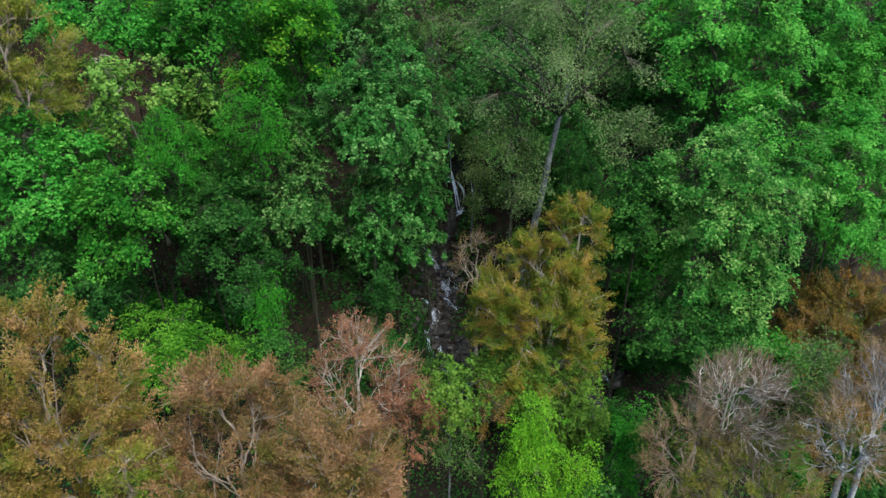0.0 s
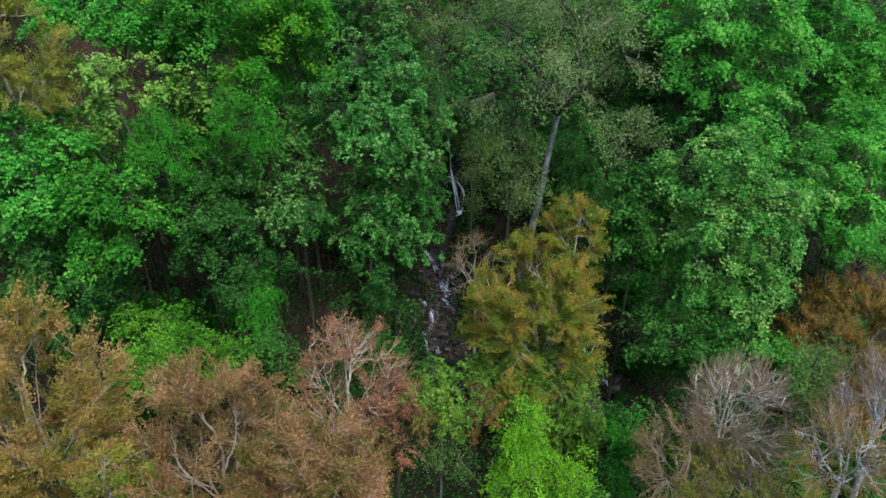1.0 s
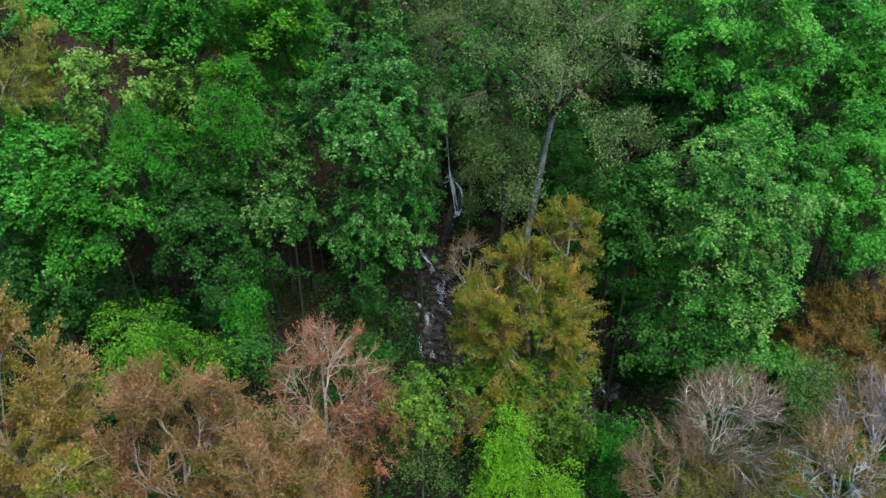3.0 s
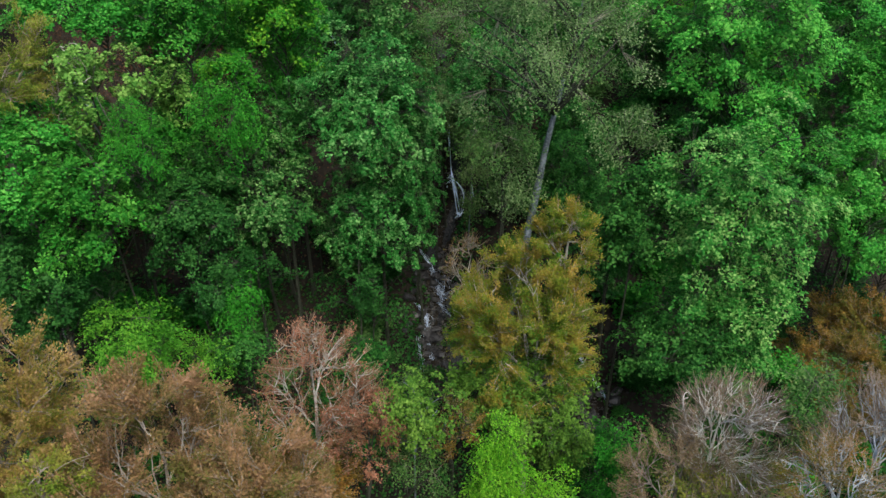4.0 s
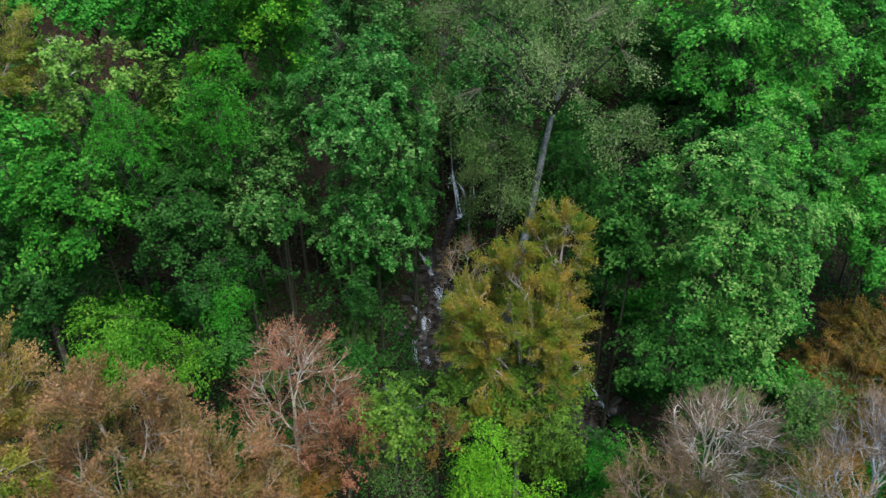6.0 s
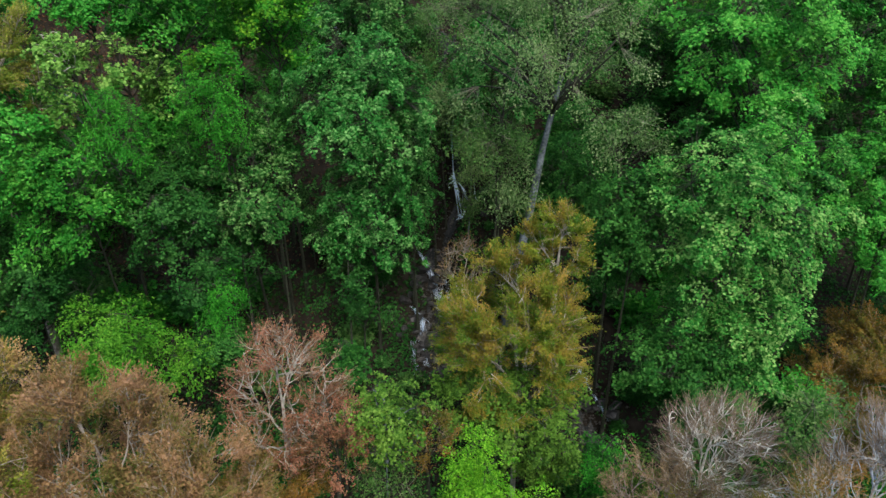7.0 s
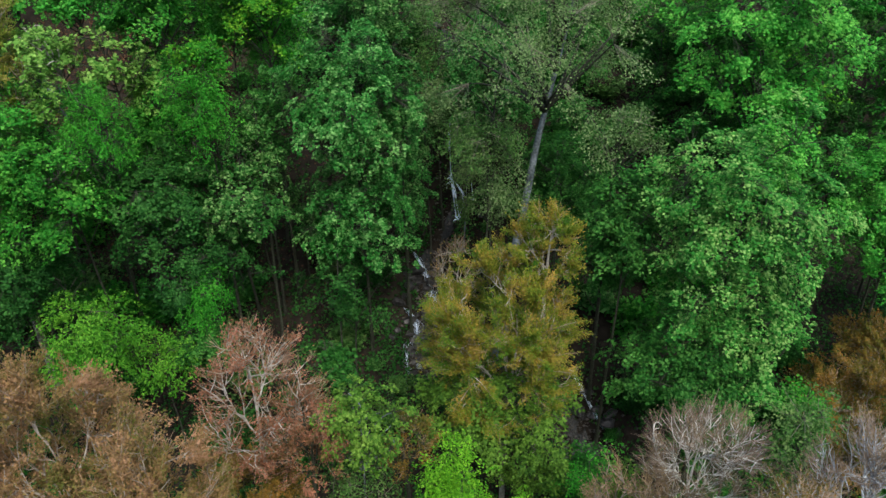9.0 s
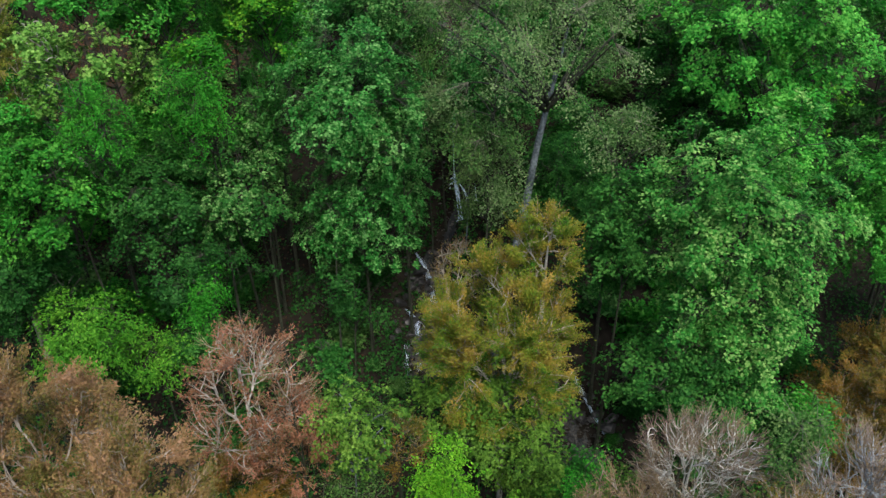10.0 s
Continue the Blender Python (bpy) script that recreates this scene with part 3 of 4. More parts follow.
plant("fan", RED, (-2.0, 28.4, 15.4), 1.70, 2.62, 53, "rust-brown shrubby beech behind the red one", bark=BARK_DARK, fill=0.8)
plant("leafy", DARK_GREEN, (-3.8, 37.0, 13.8), 1.06, 0.98, 54, "fresh green sapling beside the red beech")
plant("fan", TAN, (2.3, 46.0, 14.1), 1.58, 2.50, 55, "twiggy tan bush at the cascade edge", fill=0.1, bark=BARK_PALE)
plant("leafy", GREEN, (-14.7, 43.0, 24.4), 2.08, 2.67, 57, "green tree filling the upper slope")
plant("leafy", DARK_GREEN, (-9.4, 46.0, 23.9), 1.85, 3.46, 58, "deep green tree under the spreading crowns", fill=0.8)
plant("leafy", GREEN, (22.3, 40.0, 10.7), 1.23, 2.14, 59, "green tree at the edge of the side valley")
plant("leafy", PALE_GREEN, (32.1, 58.0, 22.8), 3.09, 3.11, 60, "fresh green tree at the head of the side valley")
plant("leafy", DARK_GREEN, (23.7, 52.0, 19.2), 2.14, 3.46, 61, "green tree shading the side valley")
plant("leafy", IVY, (3.7, 53.0, 25.6), 3.49, 3.95, 62, "leafy tree behind the tall olive tree", fill=1.35, size=0.165)
# darker leaf behind the tall trunk: understorey shade given by colour
plant("leafy", DARK_GREEN, (9.3, 51.0, 21.3), 3.30, 3.34, 63, "green tree behind the tall olive tree", fill=0.9)
plant("leafy", DARK, (-20.3, 36.0, 18.2), 2.96, 2.04, 64, "low green tree under the slope maples")
plant("leafy", PALE, (18.4, 38.0, 15.8), 2.10, 4.90, 66, "pale green drooping side of a maple crown", size=0.165)
plant("leafy", OLIVE_GREEN, (11.7, 30.0, 12.9), 1.11, 1.53, 67, "yellow-green bush at the foot of the bare beech")
plant("leafy", GREY_GREEN, (8.2, 28.0, 10.1), 1.34, 1.41, 68, "small pale green bush on the valley floor")
plant("fan", GOLD, (14.8, 26.5, 11.9), 3.09, 3.21, 69, "golden-olive low beech under the bare one", fill=0.8)
plant("leafy", IVY, (-4.7, 43.0, 19.2), 0.91, 2.40, 70, "slender thin-leaved sapling with a pale stem", fill=0.3)
plant("leafy", GREY_GREEN, (-8.9, 43.5, 23.9), 1.06, 2.41, 71, "slender sapling with a grey stem", fill=0.3)
plant("leafy", OLIVE_PALE, (2.4, 51.0, 19.1), 0.84, 3.62, 72, "slender olive sapling beside the waterfall", fill=0.4, bark=BARK, size=0.135)
plant("leafy", YELLOW_GREEN, (-18.1, 38.5, 27.5), 0.76, 1.90, 73, "slender sapling with a pale stem on the slope", fill=0.25, bark=BARK, lean=(0.0, 9.0))
plant("leafy", DARK_GREEN, (8.4, 46.5, 20.9), 2.13, 3.07, 74, "green tree behind the leaning trunk", fill=0.9, size=0.15)
plant("leafy", OLIVE_DARK, (0.2, 55.5, 22.4), 2.08, 1.87, 75, "olive bush above the waterfall lip", fill=0.9, size=0.135)
plant("leafy", IVY, (-1.3, 48.0, 19.1), 1.74, 3.65, 76, "leafy sapling overhanging the plunge pool", fill=1.5, size=0.165)
plant("leafy", OLIVE_DARK, (2.0, 54.0, 21.6), 1.12, 1.80, 77, "olive bush on the lip of the rock step", fill=1.2, size=0.135)
plant("fan", GREY_TAN, (12.2, 27.5, 13.6), 2.04, 2.95, 78, "low tan-brown beech beside the bare one", size=0.07, fill=0.6)
plant("fan", BROWN, (26.6, 42.0, 8.3), 3.15, 3.66, 79, "brown-olive beech at the mouth of the side valley", fill=1.3, size=0.11)
plant("leafy", PALE_GREEN, (20.2, 46.5, 24.5), 2.39, 2.74, 80, "fresh green side crown between two pale maples")
plant("leafy", PALE_GREEN, (28.6, 50.0, 22.2), 2.99, 2.73, 81, "fresh green maple at the mouth of the side valley")
plant("leafy", IVY, (-1.4, 47.0, 23.6), 1.67, 3.53, 82, "leafy green tree shading the waterfall", fill=1.5, size=0.165)
plant("leafy", YELLOW_GREEN, (-18.1, 39.0, 29.6), 1.30, 1.54, 83, "slender pale-stemmed sapling at the open soil", fill=0.35, bark=BARK_PALE, lean=(0.0, 9.0))
plant("leafy", DARK, (28.5, 61.0, 21.0), 2.22, 3.02, 84, "dark green tree in the hollow of the side valley")
plant("leafy", DARK_GREEN, (15.0, 58.0, 24.8), 1.87, 4.26, 85, "deep green tree between the olive crown and a maple")
plant("leafy", OLIVE_DARK, (4.5, 43.5, 25.6), 1.93, 2.47, 86, "low olive branches skirting the tall tree", fill=0.8, size=0.135)
plant("leafy", LIME, (6.8, 28.5, 11.3), 1.55, 1.95, 88, "low lime-green side tree spreading beside a taller one", cone=0.3, fill=1.8, size=0.12)
plant("leafy", DARK_GREEN, (11.8, 41.0, 21.2), 2.25, 3.50, 89, "green maple half hidden by a larger pale one")
plant("leafy", YELLOW_GREEN, (-16.3, 41.0, 28.9), 1.60, 1.60, 90, "thin yellow-green tree with pale leaf rosettes", size=0.21, lean=(0.0, 4.5), fill=0.6)
plant("leafy", GREEN_YELLOW, (-10.9, 42.0, 29.0), 1.30, 0.60, 91, "flat yellowing spray above a deep green tree", fill=1.3)
plant("fan", GOLD, (-19.4, 39.0, 26.7), 1.20, 2.20, 92, "thin tan sapling with a forked pale stem", fill=0.5, bark=BARK_PALE, gaunt=True, lean=(0.0, 9.0))
plant("leafy", FROND, (-11.0, 38.5, 16.2), 1.75, 2.00, 93, "fresh green tree with drooping fine sprays", cone=0.4, size=0.14, fill=1.4)
plant("leafy", LIME_DEEP, (-12.7, 36.0, 13.2), 1.55, 1.95, 94, "bright green bushy tree beside a deeper green one", size=0.17, fill=1.2)
plant("leafy", GREY_GREEN, (-10.3, 47.0, 23.0), 0.70, 2.40, 95, "slender grey-stemmed sapling over the dark hollow", fill=0.25)
plant("leafy", GREY_GREEN, (-8.0, 47.5, 17.4), 0.80, 2.60, 96, "thin-leaved sapling over the dark hollow", fill=0.3)
plant("leafy", GREEN, (-16.8, 47.0, 29.9), 2.55, 2.55, 97, "green tree on the open upper slope")
plant("leafy", FROND, (-10.0, 50.0, 27.1), 2.38, 2.84, 98, "deep green tree under a yellowing one", size=0.15)
plant("leafy", GREEN, (-12.6, 50.0, 30.2), 2.50, 2.73, 99, "green tree with spreading sprays above a hollow")
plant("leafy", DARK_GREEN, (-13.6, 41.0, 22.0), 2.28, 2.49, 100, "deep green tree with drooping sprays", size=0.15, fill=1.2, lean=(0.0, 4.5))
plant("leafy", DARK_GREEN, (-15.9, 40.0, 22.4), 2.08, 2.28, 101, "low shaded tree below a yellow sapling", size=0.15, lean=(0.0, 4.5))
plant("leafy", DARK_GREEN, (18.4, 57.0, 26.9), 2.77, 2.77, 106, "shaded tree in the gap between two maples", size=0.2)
plant("leafy", DARK_GREEN, (31.4, 66.0, 28.0), 3.11, 3.67, 107, "deep green tree at the head of the side valley", size=0.22)
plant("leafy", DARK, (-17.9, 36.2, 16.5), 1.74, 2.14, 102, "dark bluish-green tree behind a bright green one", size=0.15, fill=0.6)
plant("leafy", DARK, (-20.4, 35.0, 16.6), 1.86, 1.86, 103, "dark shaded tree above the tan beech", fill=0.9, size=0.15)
plant("leafy", OLIVE, (-0.4, 53.5, 23.3), 1.03, 1.90, 108, "thin olive shrub over the upper waterfall", fill=0.6, size=0.135)
plant("leafy", GREY_GREEN, (-0.5, 50.5, 21.3), 0.77, 1.69, 113, "leafy shrub beside the upper waterfall", fill=0.8)
plant("fan", GOLD, (-11.6, 20.5, 19.4), 1.14, 0.99, 114, "yellow-olive young beech at the foot of the tan one", fill=1.4)
plant("leafy", OLIVE_GREEN, (7.6, 35.2, 8.7), 1.63, 1.81, 115, "yellow-green bush hiding the foot of the ochre beech", size=0.14)
plant("leafy", PALE_GREEN, (-22.0, 43.5, 32.1), 1.86, 1.44, 116, "pale green maple beside the open soil")
plant("fan", BROWN, (-4.4, 27.3, 13.0), 2.21, 1.12, 117, "dark rusty thicket of young beech around the red beech foot", fill=1.5, bark=BARK_DARK)
plant("leafy", OLIVE_DARK, (0.1, 28.9, 13.0), 1.66, 1.24, 118, "dim twiggy olive bush below the small green tree", fill=1.2, size=0.115)
plant("fan", BROWN, (2.3, 30.5, 13.8), 0.99, 1.79, 119, "thin brown bush between the green tree and the lime tree", fill=0.9, bark=BARK_DARK)
plant("leafy", OLIVE_GREEN, (8.1, 34.0, 11.7), 1.56, 2.26, 120, "yellow-green bush at the foot of the ochre beech", size=0.14)

# ---- the rest of the wood: repeats of a few trees and shrubs on the slope ----
standing = [(o.location.x, o.location.y) for o in bpy.data.objects if o.parent is None and o.name.split(".")[0] in TREE_NAMES.values()]


def repeat(proto, x, y, turn, s):
    ob = copy_thing(proto, pose(x, y, float(ground_z(x, y)) - 0.2, 0, 0, turn))
    ob.scale = (s, s, s)
    return ob


CLEARINGS = [(-27.5, 56.0, 6.0), (-20.1, 45.2, 2.6), (-9.9, 52.2, 2.4), (-13.0, 56.2, 2.0), (-9.1, 46.6, 2.6), (29.2, 56.3, 4.0), (34.0, 72.0, 2.5), (11.0, 43.5, 2.5)]


def in_clearing(x, y, grow=0.0):
    """Whether a place lies in one of the dark open hollows of the wood."""
    return any(math.hypot(x - a, y - b) < r + grow for a, b, r in CLEARINGS)


FAR = [plant("leafy", GREEN, (-30, 60, 34), 3.4, 4.6, 201, "green broadleaf tree on the upper slope", cone=0.3, dens=0.36, size=0.27, far=True),
       plant("leafy", DARK_GREEN, (-24, 63, 36), 3.2, 4.8, 202, "deep green broadleaf tree on the upper slope", cone=0.3, dens=0.36, size=0.27, far=True),
       plant("leafy", GREY_GREEN, (-12, 64, 38), 3.0, 4.4, 203, "grey-green broadleaf tree on the upper slope", fill=0.8, dens=0.36, size=0.27, far=True),
       plant("leafy", IVY, (12, 66, 39), 3.6, 4.6, 204, "leafy green tree on the upper slope", dens=0.36, size=0.27, far=True),
       plant("leafy", GREEN_YELLOW, (-20, 55, 30), 2.8, 4.2, 205, "green tree with yellowing leaves on the upper slope", cone=0.3, dens=0.36, size=0.27, far=True)]
crowded = [k for k in CROWNS[:-5] if k[2] > 3.0]
rng = np.random.default_rng(77)
spots = standing + [(o.location.x, o.location.y) for o in FAR]
for gy_ in np.arange(37, 78, 3.8):
    for gx_ in np.arange(-44, 52, 4.1):
        x, y = gx_ + rng.uniform(-1.3, 1.3), gy_ + rng.uniform(-1.2, 1.2)
        s = y - float(np.interp(x, SLOPE_FOOT_X, SLOPE_FOOT_Y))
        pick, turn, big = rng.integers(0, 5), rng.uniform(0, 360), rng.uniform(0.75, 1.05)
        if in_clearing(x, y, 0.4) or s < (0.5 if x < -6 else 4 if x < 20 else 12) or min(math.hypot(x - a, y - b) for a, b in spots) < 2.9:
            continue
        if gully_distance(np.array(x), np.array(y)) < (3.6 if y < 58 else 2.0) or (abs(x - 2) < 4.2 and y < 56):
            continue
        if s < 9:
            big *= 0.72
        if any(-0.95 * r < y - b < 0.2 * r and abs(x - a) < 0.8 * r + 1.5 for a, b, r in crowded):
            continue
        spots.append((x, y))
        repeat(FAR[pick], x, y, turn, big)


def shrub(leaf, r, h, seed, label):
    """A many-stemmed bush with leaf sprays down to the ground."""
    g = np.random.default_rng(seed)
    root = tagged(new("shrub"), label, "shrub", "undergrowth shrubs")
    n = 9
    ang = np.arange(n) * 2.39996
    tips = np.stack([r * 0.7 * np.cos(ang), r * 0.7 * np.sin(ang), h * g.uniform(0.5, 0.95, n)], -1)
    stems = curve(tips * np.array([0.12, 0.12, 0]), tips, 5, g.normal(0, 0.1, (n, 3)))
    v, q = tubes(stems, taper(n, 5, 0.035, 0.01), 3)
    part("stem_frame", mesh_of("stem_frame", v, q, True), BARK_DARK, root)
    m, per = int(28 * r * r + 15 * h), 12
    f = g.uniform(0.25, 1.0, m)
    pk = g.integers(0, n, m)
    S = stems[pk, (f * 4).astype(int)] + g.normal(0, 0.36 * r, (m, 3)) * np.array([1, 1, 0.45])
    S[:, 2] = np.abs(S[:, 2]) + 0.1
    nr = unit(g.normal(0, 0.35, (m, 3)) + np.array([0, 0, 1]))
    P = S[:, None] + g.normal(0, 0.27, (m, per, 3)) * np.array([1, 1, 0.35])
    v, q = leaf_points(P.reshape(-1, 3), (nr[:, None] + g.normal(0, 0.35, (m, per, 3))).reshape(-1, 3), 0.26 * g.uniform(0.6, 1.3, m * per), g)
    part("foliage", mesh_of("foliage", v, q), leaf, root)
    return root


LOW = [shrub(DARK_GREEN, 1.5, 2.6, 301, "dark green shrub on the leaf-strewn slope"),
       shrub(DARK, 1.7, 3.4, 302, "shaded green bush under the trees"),
       shrub(GREEN, 1.3, 3.0, 303, "green bush under the trees"),
       shrub(OLIVE_DARK, 1.4, 2.4, 304, "thin olive bush beside the gully"),
       shrub(GREY_GREEN, 1.2, 2.0, 305, "low grey-green bush on the slope")]
for i, o in enumerate(LOW):
    x, y = (-12.5, -16, -7.5, 4.5, 9)[i], (46.0, 44.0, 50.0, 53.0, 52.0)[i]
    o.location = (x, y, float(ground_z(x, y)) - 0.05)
for gy_ in np.arange(30, 66, 2.4):
    for gx_ in np.arange(-28, 38, 2.5):
        x, y = gx_ + rng.uniform(-1, 1), gy_ + rng.uniform(-1, 1)
        pick, turn, big, keep = rng.integers(0, 5), rng.uniform(0, 360), rng.uniform(0.6, 1.15), rng.random()
        g = float(gully_distance(np.array(x), np.array(y)))
        if in_clearing(x, y) or g < 1.7 or keep > (0.72 if y > 40 else 0.5):
            continue
        if g < 3.5:
            big *= 0.55
        ob = copy_thing(LOW[pick], pose(x, y, float(ground_z(x, y)) - 0.08, 0, 0, turn))
        ob.scale = (big, big, big)

# ---- the stream: dark wet rocks, falling strands and cascades ----
def water_material():
    m = bpy.data.materials.new("white_water")
    m.use_nodes = True
    nt = m.node_tree
    b = nt.nodes["Principled BSDF"]
    tex = nt.nodes.new("ShaderNodeTexCoord")
    noi = nt.nodes.new("ShaderNodeTexNoise")
    noi.inputs["Scale"].default_value = 5.0
    noi.inputs["Detail"].default_value = 5.0
    nt.links.new(tex.outputs["Object"], noi.inputs["Vector"])
    ramp = nt.nodes.new("ShaderNodeValToRGB")
    ramp.color_ramp.elements[0].position, ramp.color_ramp.elements[0].color = 0.3, (0.40, 0.53, 0.80, 1)
    ramp.color_ramp.elements[1].position, ramp.color_ramp.elements[1].color = 0.6, (0.70, 0.83, 1.0, 1)
    nt.links.new(noi.outputs["Fac"], ramp.inputs[0])
    nt.links.new(ramp.outputs[0], b.inputs["Base Color"])
    b.inputs["Roughness"].default_value = 0.25
    return m


WATER = water_material()


def flow(name, label, xs, ys, strands, spread, width, seed, lift=0.15, zs=None):
    """White water down a line. Over rocks: short broken streaks that part and meet. With zs: threads that fall free."""
    g = np.random.default_rng(seed)
    tk = np.linspace(0, 1, len(xs))
    root = tagged(new(name), label, "waterfall" if name == "waterfall" else "cascade", "stream in the gully")
    x0, y0 = float(xs[-1]), float(ys[-1])
    root.location = (x0, y0, float(ground_z(x0, y0)) if zs is None else zs[-1])
    length = float(np.hypot(np.diff(xs), np.diff(ys)).sum()) if zs is None else 3.0
    for j in range(strands):
        k = 9
        if zs is None:
            # long threads that wander across the bed, meet at the narrows and break into drops of foam
            k = 14
            span = g.uniform(0.12, 0.45)
            mid = g.uniform(-0.02, 1.02)
            t = np.clip(np.linspace(mid - span / 2, mid + span / 2, k), 0, 1)
            narrow = 0.35 + 0.65 * np.abs(np.sin(3.0 * length * t + seed))
            lane = g.normal(0, 0.7) + 0.4 * np.sin(g.uniform(5, 11) * t + g.uniform(0, 6)) + np.cumsum(g.normal(0, 0.06, k)) + g.normal(0, 2.2) * (t - mid)
            px = np.interp(t, tk, xs) + spread * lane * narrow + g.normal(0, 0.006, k)
            py = np.interp(t, tk, ys) + g.normal(0, 0.006, k)
            pz = ground_z(px, py) + lift + 0.05 * g.random(k)
            wide = width * g.uniform(0.3, 1.0) * (0.25 + 1.3 * g.random(k) ** 2)
        else:
            lo, hi = (0.0, 1.0) if j < 3 else (g.uniform(0, 0.5), g.uniform(0.6, 1.0))
            t = np.linspace(lo, hi, k)
            off = g.normal(0, spread) * t ** 1.5 + np.cumsum(g.normal(0, 0.012, k))
            px, py = np.interp(t, tk, xs) + off, np.interp(t, tk, ys) + g.normal(0, 0.01, k)
            pz = np.maximum(np.interp(t, tk, zs), ground_z(px, py) + 0.04)
            wide = width * g.uniform(0.5, 1.1) * (0.6 + 0.4 * t)
        P = np.stack([px, py, pz], -1)[None] - np.array(root.location)
        R = wide * (0.35 + 1.0 * g.random(k)) * np.clip(np.sin(np.pi * np.linspace(0.08, 0.93, k)), 0.2, 1)
        v, q = tubes(P, R[None], 6)
        part("strand", mesh_of("strand", v, q, True), WATER, root)
    if zs is not None and strands > 10:
        # broken water at the foot
        for j in range(12):
            px, py = x0 + g.normal(0, 0.10), y0 - 0.05 + g.normal(0, 0.06)
            a = np.array([[px, py, float(ground_z(px, py)) + 0.10]]) - np.array(root.location)
            e = a + np.array([[g.normal(0, 0.14), -0.06, -0.08]])
            v, q = tubes(curve(a, e, 4, np.array([[0, 0, 0.06]])), taper(1, 4, 0.035, 0.02), 6)
            part("splash", mesh_of("splash", v, q, True), WATER, root)


flow("waterfall", "thin white waterfall dropping over a dark rock step", (0.53, 0.65, 0.82, 1.10, 1.39), (55.40, 55.00, 54.60, 54.30, 54.00), 20, 0.14, 0.042, 1,
     zs=(19.54, 17.98, 17.14, 15.98, 14.53))
flow("waterfall", "side veil of the waterfall bowing out over dark rock", (0.76, 1.21, 1.57, 1.63, 1.44), (54.75, 54.45, 54.30, 54.20, 54.00), 14, 0.16, 0.022, 11, zs=(17.26, 17.04, 16.56, 15.95, 14.72))
flow("waterfall", "narrow upper waterfall above the rock step", (0.41, 0.44, 0.54), (56.80, 56.00, 55.35), 12, 0.10, 0.055, 2, zs=(21.58, 20.53, 19.29))
flow("waterfall", "faint second thread of falling water on wet rock", (2.25, 2.35, 2.5), (54.6, 54.4, 54.0), 4, 0.10, 0.036, 3, zs=(17.2, 16.2, 15.2))
flow("cascade", "white cascade splitting over dark rocks", (-1.40, -0.70, -0.20, 0.20, 0.60), (51.40, 51.00, 50.20, 49.30, 48.70), 110, 0.26, 0.013, 4)
flow("cascade", "white thread parting from the cascade", (-0.10, 0.70, 1.10), (50.50, 49.60, 48.60), 24, 0.14, 0.012, 12)
flow("cascade", "short white cascade between dark rocks", (-0.00, 0.50, 1.10), (48.80, 48.30, 47.40), 34, 0.16, 0.013, 5)
flow("cascade", "broken white water spreading over mossy rocks", (-1.40, -0.90, -0.70, -0.70), (48.10, 47.90, 47.60, 46.80), 100, 0.28, 0.013, 6)
flow("cascade", "white thread at the foot of the cascade", (-0.80, -0.30, -0.10), (47.00, 46.10, 45.50), 36, 0.16, 0.013, 13)
flow("cascade", "thin trickle between stones at the gully foot", (-1.30, -1.20, -0.80, -0.60), (47.00, 46.10, 45.00, 43.30), 16, 0.2, 0.02, 14)
flow("cascade", "faint trickle down a mossy bank", (-2.60, -1.70, -1.20), (48.10, 48.10, 48.00), 9, 0.12, 0.018, 15)
flow("cascade", "thin stream running down beside the ochre beech", (9.90, 10.40, 10.80, 11.60, 12.10), (44.20, 43.50, 42.90, 42.10, 41.50), 60, 0.10, 0.014, 7, lift=0.24)
flow("cascade", "glimpse of water high in the gully", (-0.42, 0.28), (59.0, 57.4), 9, 0.15, 0.05, 8)
flow("cascade", "glimpse of water between trees on the slope", (-10.2, -9.5), (64.7, 63.6), 8, 0.12, 0.05, 9)


# the wet bed: a thin dark film of water over the rock
def wet_material():
    m = bpy.data.materials.new("wet_stream_bed")
    m.use_nodes = True
    nt = m.node_tree
    b = nt.nodes["Principled BSDF"]
    b.inputs["Base Color"].default_value = (0.010, 0.012, 0.014, 1)
    b.inputs["Roughness"].default_value = 0.45
    b.inputs["Specular IOR Level"].default_value = 0.3
    tex = nt.nodes.new("ShaderNodeTexCoord")
    noi = nt.nodes.new("ShaderNodeTexNoise")
    noi.inputs["Scale"].default_value = 3.5
    noi.inputs["Detail"].default_value = 6.0
    nt.links.new(tex.outputs["Object"], noi.inputs["Vector"])
    bump = nt.nodes.new("ShaderNodeBump")
    bump.inputs["Strength"].default_value = 0.9
    bump.inputs["Distance"].default_value = 0.15
    nt.links.new(noi.outputs["Fac"], bump.inputs["Height"])
    nt.links.new(bump.outputs[0], b.inputs["Normal"])
    return m


bt = np.linspace(0, len(GULLY_X) - 2.01, 260)
bx, by = np.interp(bt, np.arange(len(GULLY_X)), GULLY_X), np.interp(bt, np.arange(len(GULLY_Y)), GULLY_Y)
along = unit(np.stack([np.gradient(bx), np.gradient(by)], -1))
half = 0.55 + 0.25 * np.sin(bt * 5.0) + 0.12 * np.sin(bt * 13.0)
sides_ = np.linspace(-1, 1, 9)
WX = bx[:, None] + along[:, 1:2] * half[:, None] * sides_
WY = by[:, None] - along[:, 0:1] * half[:, None] * sides_
WZ = ground_z(WX, WY) + 0.035
r_, c_ = np.meshgrid(np.arange(259), np.arange(8), indexing="ij")
first = (r_ * 9 + c_).ravel()
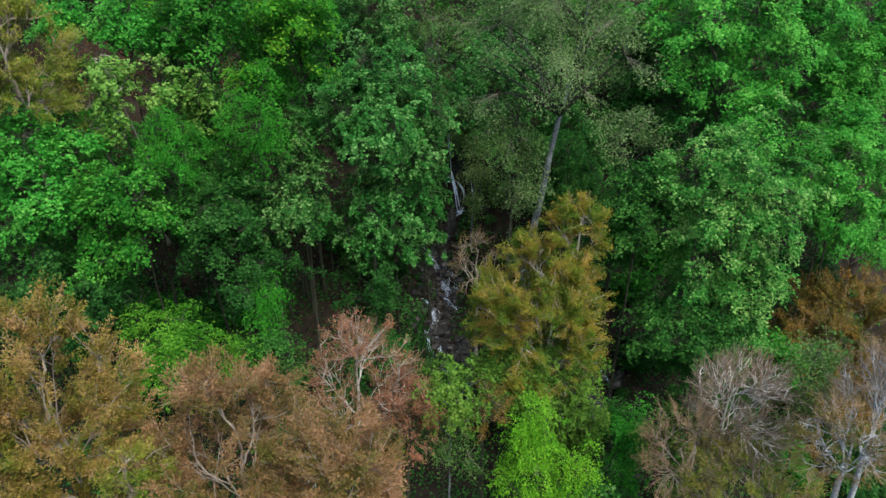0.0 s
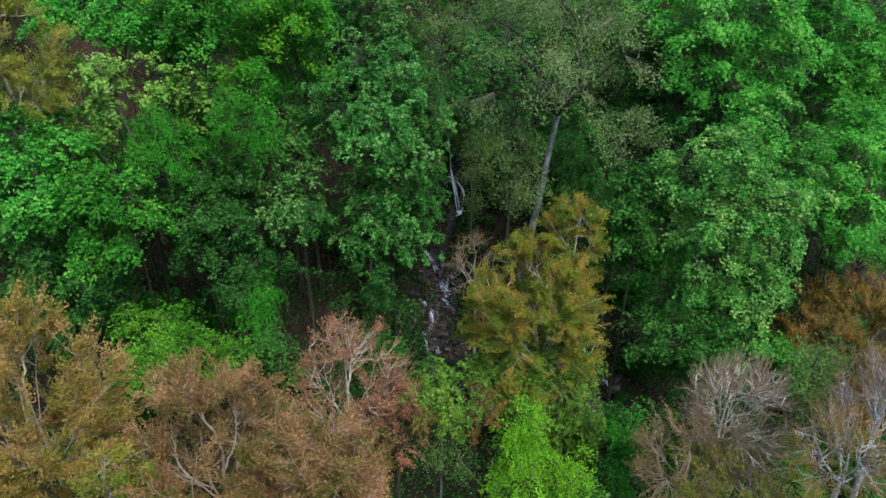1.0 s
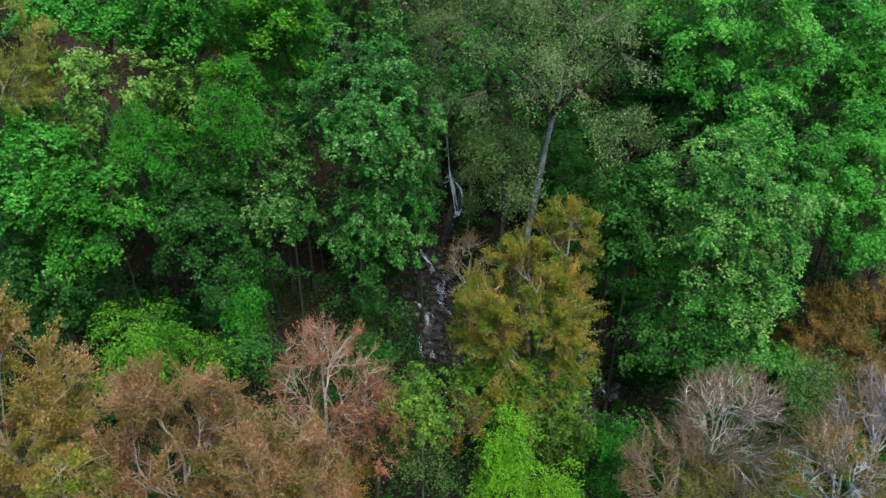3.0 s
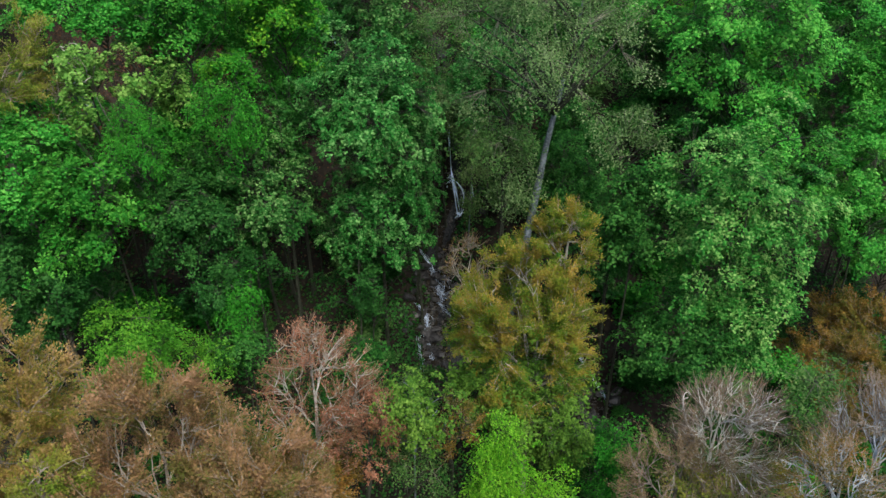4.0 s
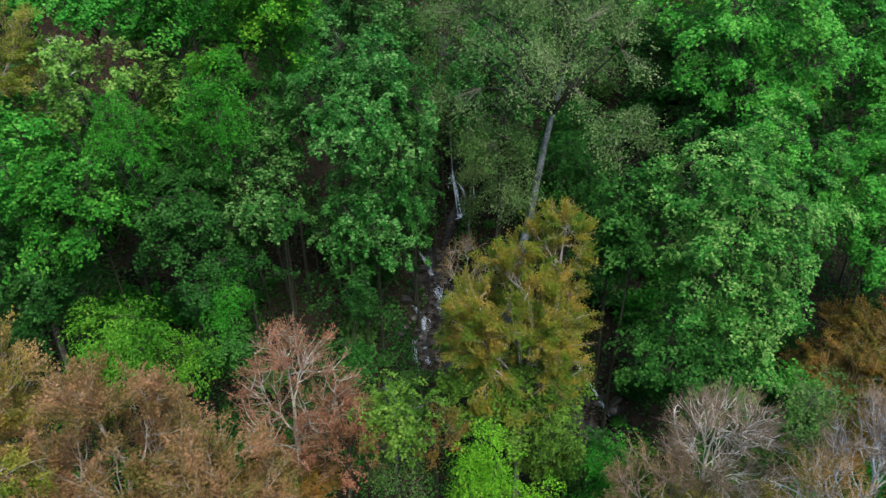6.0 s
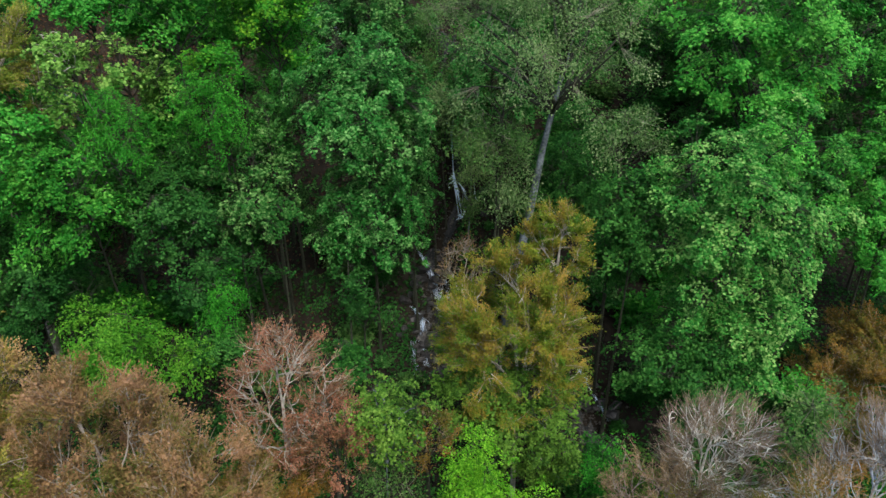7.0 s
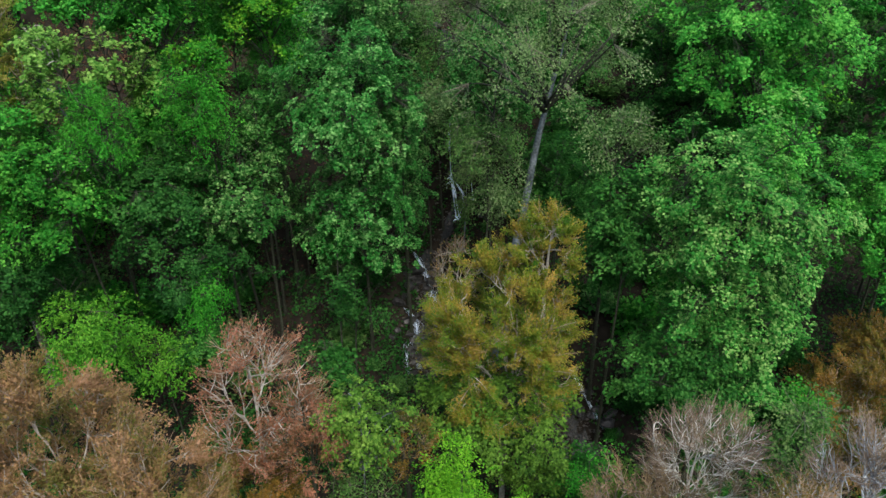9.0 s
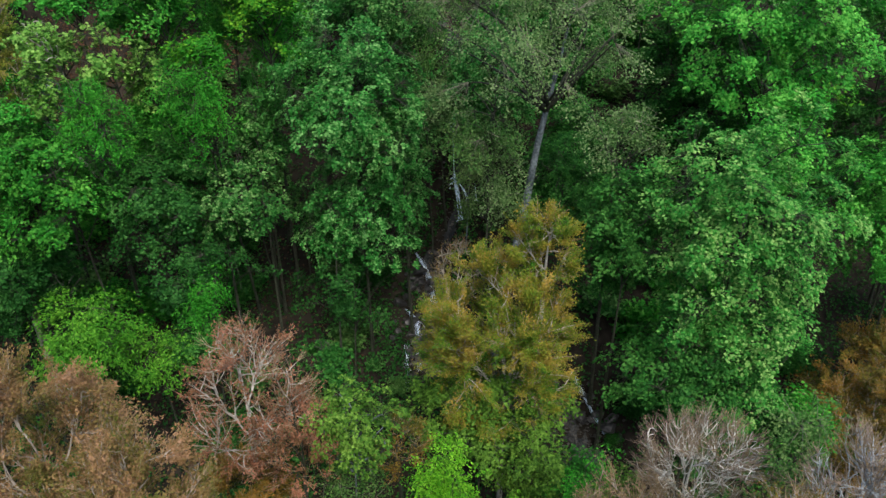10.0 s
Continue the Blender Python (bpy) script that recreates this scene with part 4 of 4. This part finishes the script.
wet = part("water", mesh_of("water", np.stack([WX, WY, WZ], -1).reshape(-1, 3),
                            np.stack([first, first + 1, first + 10, first + 9], -1), True), wet_material(), None)
tagged(wet, "thin dark film of stream water over wet rock", "water", kind="structure")


def boulder(seed):
    """A broken, rounded stone."""
    g = random.Random(seed)
    bm = bmesh.new()
    bmesh.ops.create_icosphere(bm, subdivisions=2, radius=1.0)
    cuts = [(Vector((g.gauss(0, 1), g.gauss(0, 1), g.gauss(0, 1))).normalized(), g.uniform(0.42, 0.78)) for _ in range(12)]
    for vtx in bm.verts:
        for n, dist in cuts:
            over = vtx.co.dot(n) - dist
            if over > 0:
                vtx.co -= n * over * 0.97
        vtx.co += vtx.normal * 0.10 * noise.noise(vtx.co * 2.3 + Vector((seed, 0, 0)))
        vtx.co.z *= 0.7
    me = bpy.data.meshes.new("rock")
    bm.to_mesh(me)
    bm.free()
    me.materials.append(ROCK)
    return me


stones = [boulder(s) for s in range(7)]
rng = np.random.default_rng(9)
for i in range(len(GULLY_X) - 2):
    for j in range(24):
        f = rng.random()
        x = GULLY_X[i] * (1 - f) + GULLY_X[i + 1] * f + rng.normal(0, 0.8 if j < 15 else 1.7)
        y = GULLY_Y[i] * (1 - f) + GULLY_Y[i + 1] * f + rng.normal(0, 0.7)
        s = abs(rng.normal(0.20, 0.15)) + 0.11
        if 53.2 < y < 57.5 and -0.9 < x < 2.9:
            continue
        ob = tagged(new("rock", stones[rng.integers(0, 7)]), "dark wet rock in the stream gully", "rock", "gully rocks")
        ob.matrix_basis = pose(x, y, float(ground_z(x, y)) + 0.05 * s, rng.uniform(-15, 15), rng.uniform(-15, 15), rng.uniform(0, 360))
        ob.scale = (s * rng.uniform(0.8, 1.4), s * rng.uniform(0.8, 1.3), s)

# ---- loose stones on the gully bed and banks ----
n = 2600
at = rng.uniform(0, len(GULLY_X) - 2.01, n)
x = np.interp(at, np.arange(len(GULLY_X)), GULLY_X) + rng.normal(0, 0.8, n)
y = np.interp(at, np.arange(len(GULLY_Y)), GULLY_Y) + rng.normal(0, 0.5, n)
foot = np.stack([x, y, ground_z(x, y) + 0.03], -1)
r = rng.uniform(0.04, 0.15, (n, 1, 1))
octa = np.array([(1, 0, 0), (0, 1, 0), (-1, 0, 0), (0, -1, 0), (0, 0, 0.7), (0, 0, -0.7)])
V = foot[:, None] + octa[None] * r * rng.uniform(0.6, 1.3, (n, 6, 3)) + rng.normal(0, 0.15, (n, 6, 3)) * r
faces = np.array([(0, 1, 4), (1, 2, 4), (2, 3, 4), (3, 0, 4), (1, 0, 5), (2, 1, 5), (3, 2, 5), (0, 3, 5)])
F = (np.arange(n)[:, None, None] * 6 + faces[None]).reshape(-1, 3)
tagged(part("gravel", mesh_of("gravel", V.reshape(-1, 3), F), GRAVEL, None), "loose wet stones along the stream gully", "gravel", kind="stuff")

# ---- fallen leaves on the slope and low herbs ----
n = 26000
x, y = rng.uniform(-34, 40, n), rng.uniform(37, 72, n)
x[:7000], y[:7000] = rng.uniform(-33, -17, 7000), rng.uniform(49, 61, 7000)   # the open patch high on the slope
keep = gully_distance(x, y) > np.where((y < 51) | (x > 8), 3.0 + 99 * (x > 8), 0.5)
x, y = x[keep], y[keep]
P = np.stack([x, y, ground_z(x, y) + 0.06], -1)
v, q = leaf_points(P, np.array([0, -0.5, 0.8]) + rng.normal(0, 0.4, (len(x), 3)), 0.17 * rng.uniform(0.5, 1.2, len(x)), rng)
tagged(part("leaf_litter", mesh_of("leaf_litter", v, q), LITTER, None), "brown fallen leaves lying on the steep forest floor", "leaf litter", kind="stuff")
n = 60000
cx, cy = rng.uniform(-30, 36, 1900), rng.uniform(34, 66, 1900)
cx[:90], cy[:90] = rng.uniform(-7, 0, 90), rng.uniform(42, 53, 90)   # thicker on the gully bank
pick = rng.integers(0, 1900, n)
x, y = cx[pick] + rng.normal(0, 0.6, n), cy[pick] + rng.normal(0, 0.6, n)
keep = (gully_distance(x, y) > 0.75) & ~((x > -34) & (x < -20) & (y > 52) & (y < 60))
x, y = x[keep], y[keep]
P = np.stack([x, y, ground_z(x, y) + rng.uniform(0.08, 0.55, len(x))], -1)
v, q = leaf_points(P, np.array([0, -0.4, 0.8]) + rng.normal(0, 0.5, (len(x), 3)), 0.22 * rng.uniform(0.5, 1.2, len(x)), rng)
tagged(part("ground_herbs", mesh_of("ground_herbs", v, q), DARK, None), "low green herbs and seedlings on the forest floor", "herbs", kind="stuff")
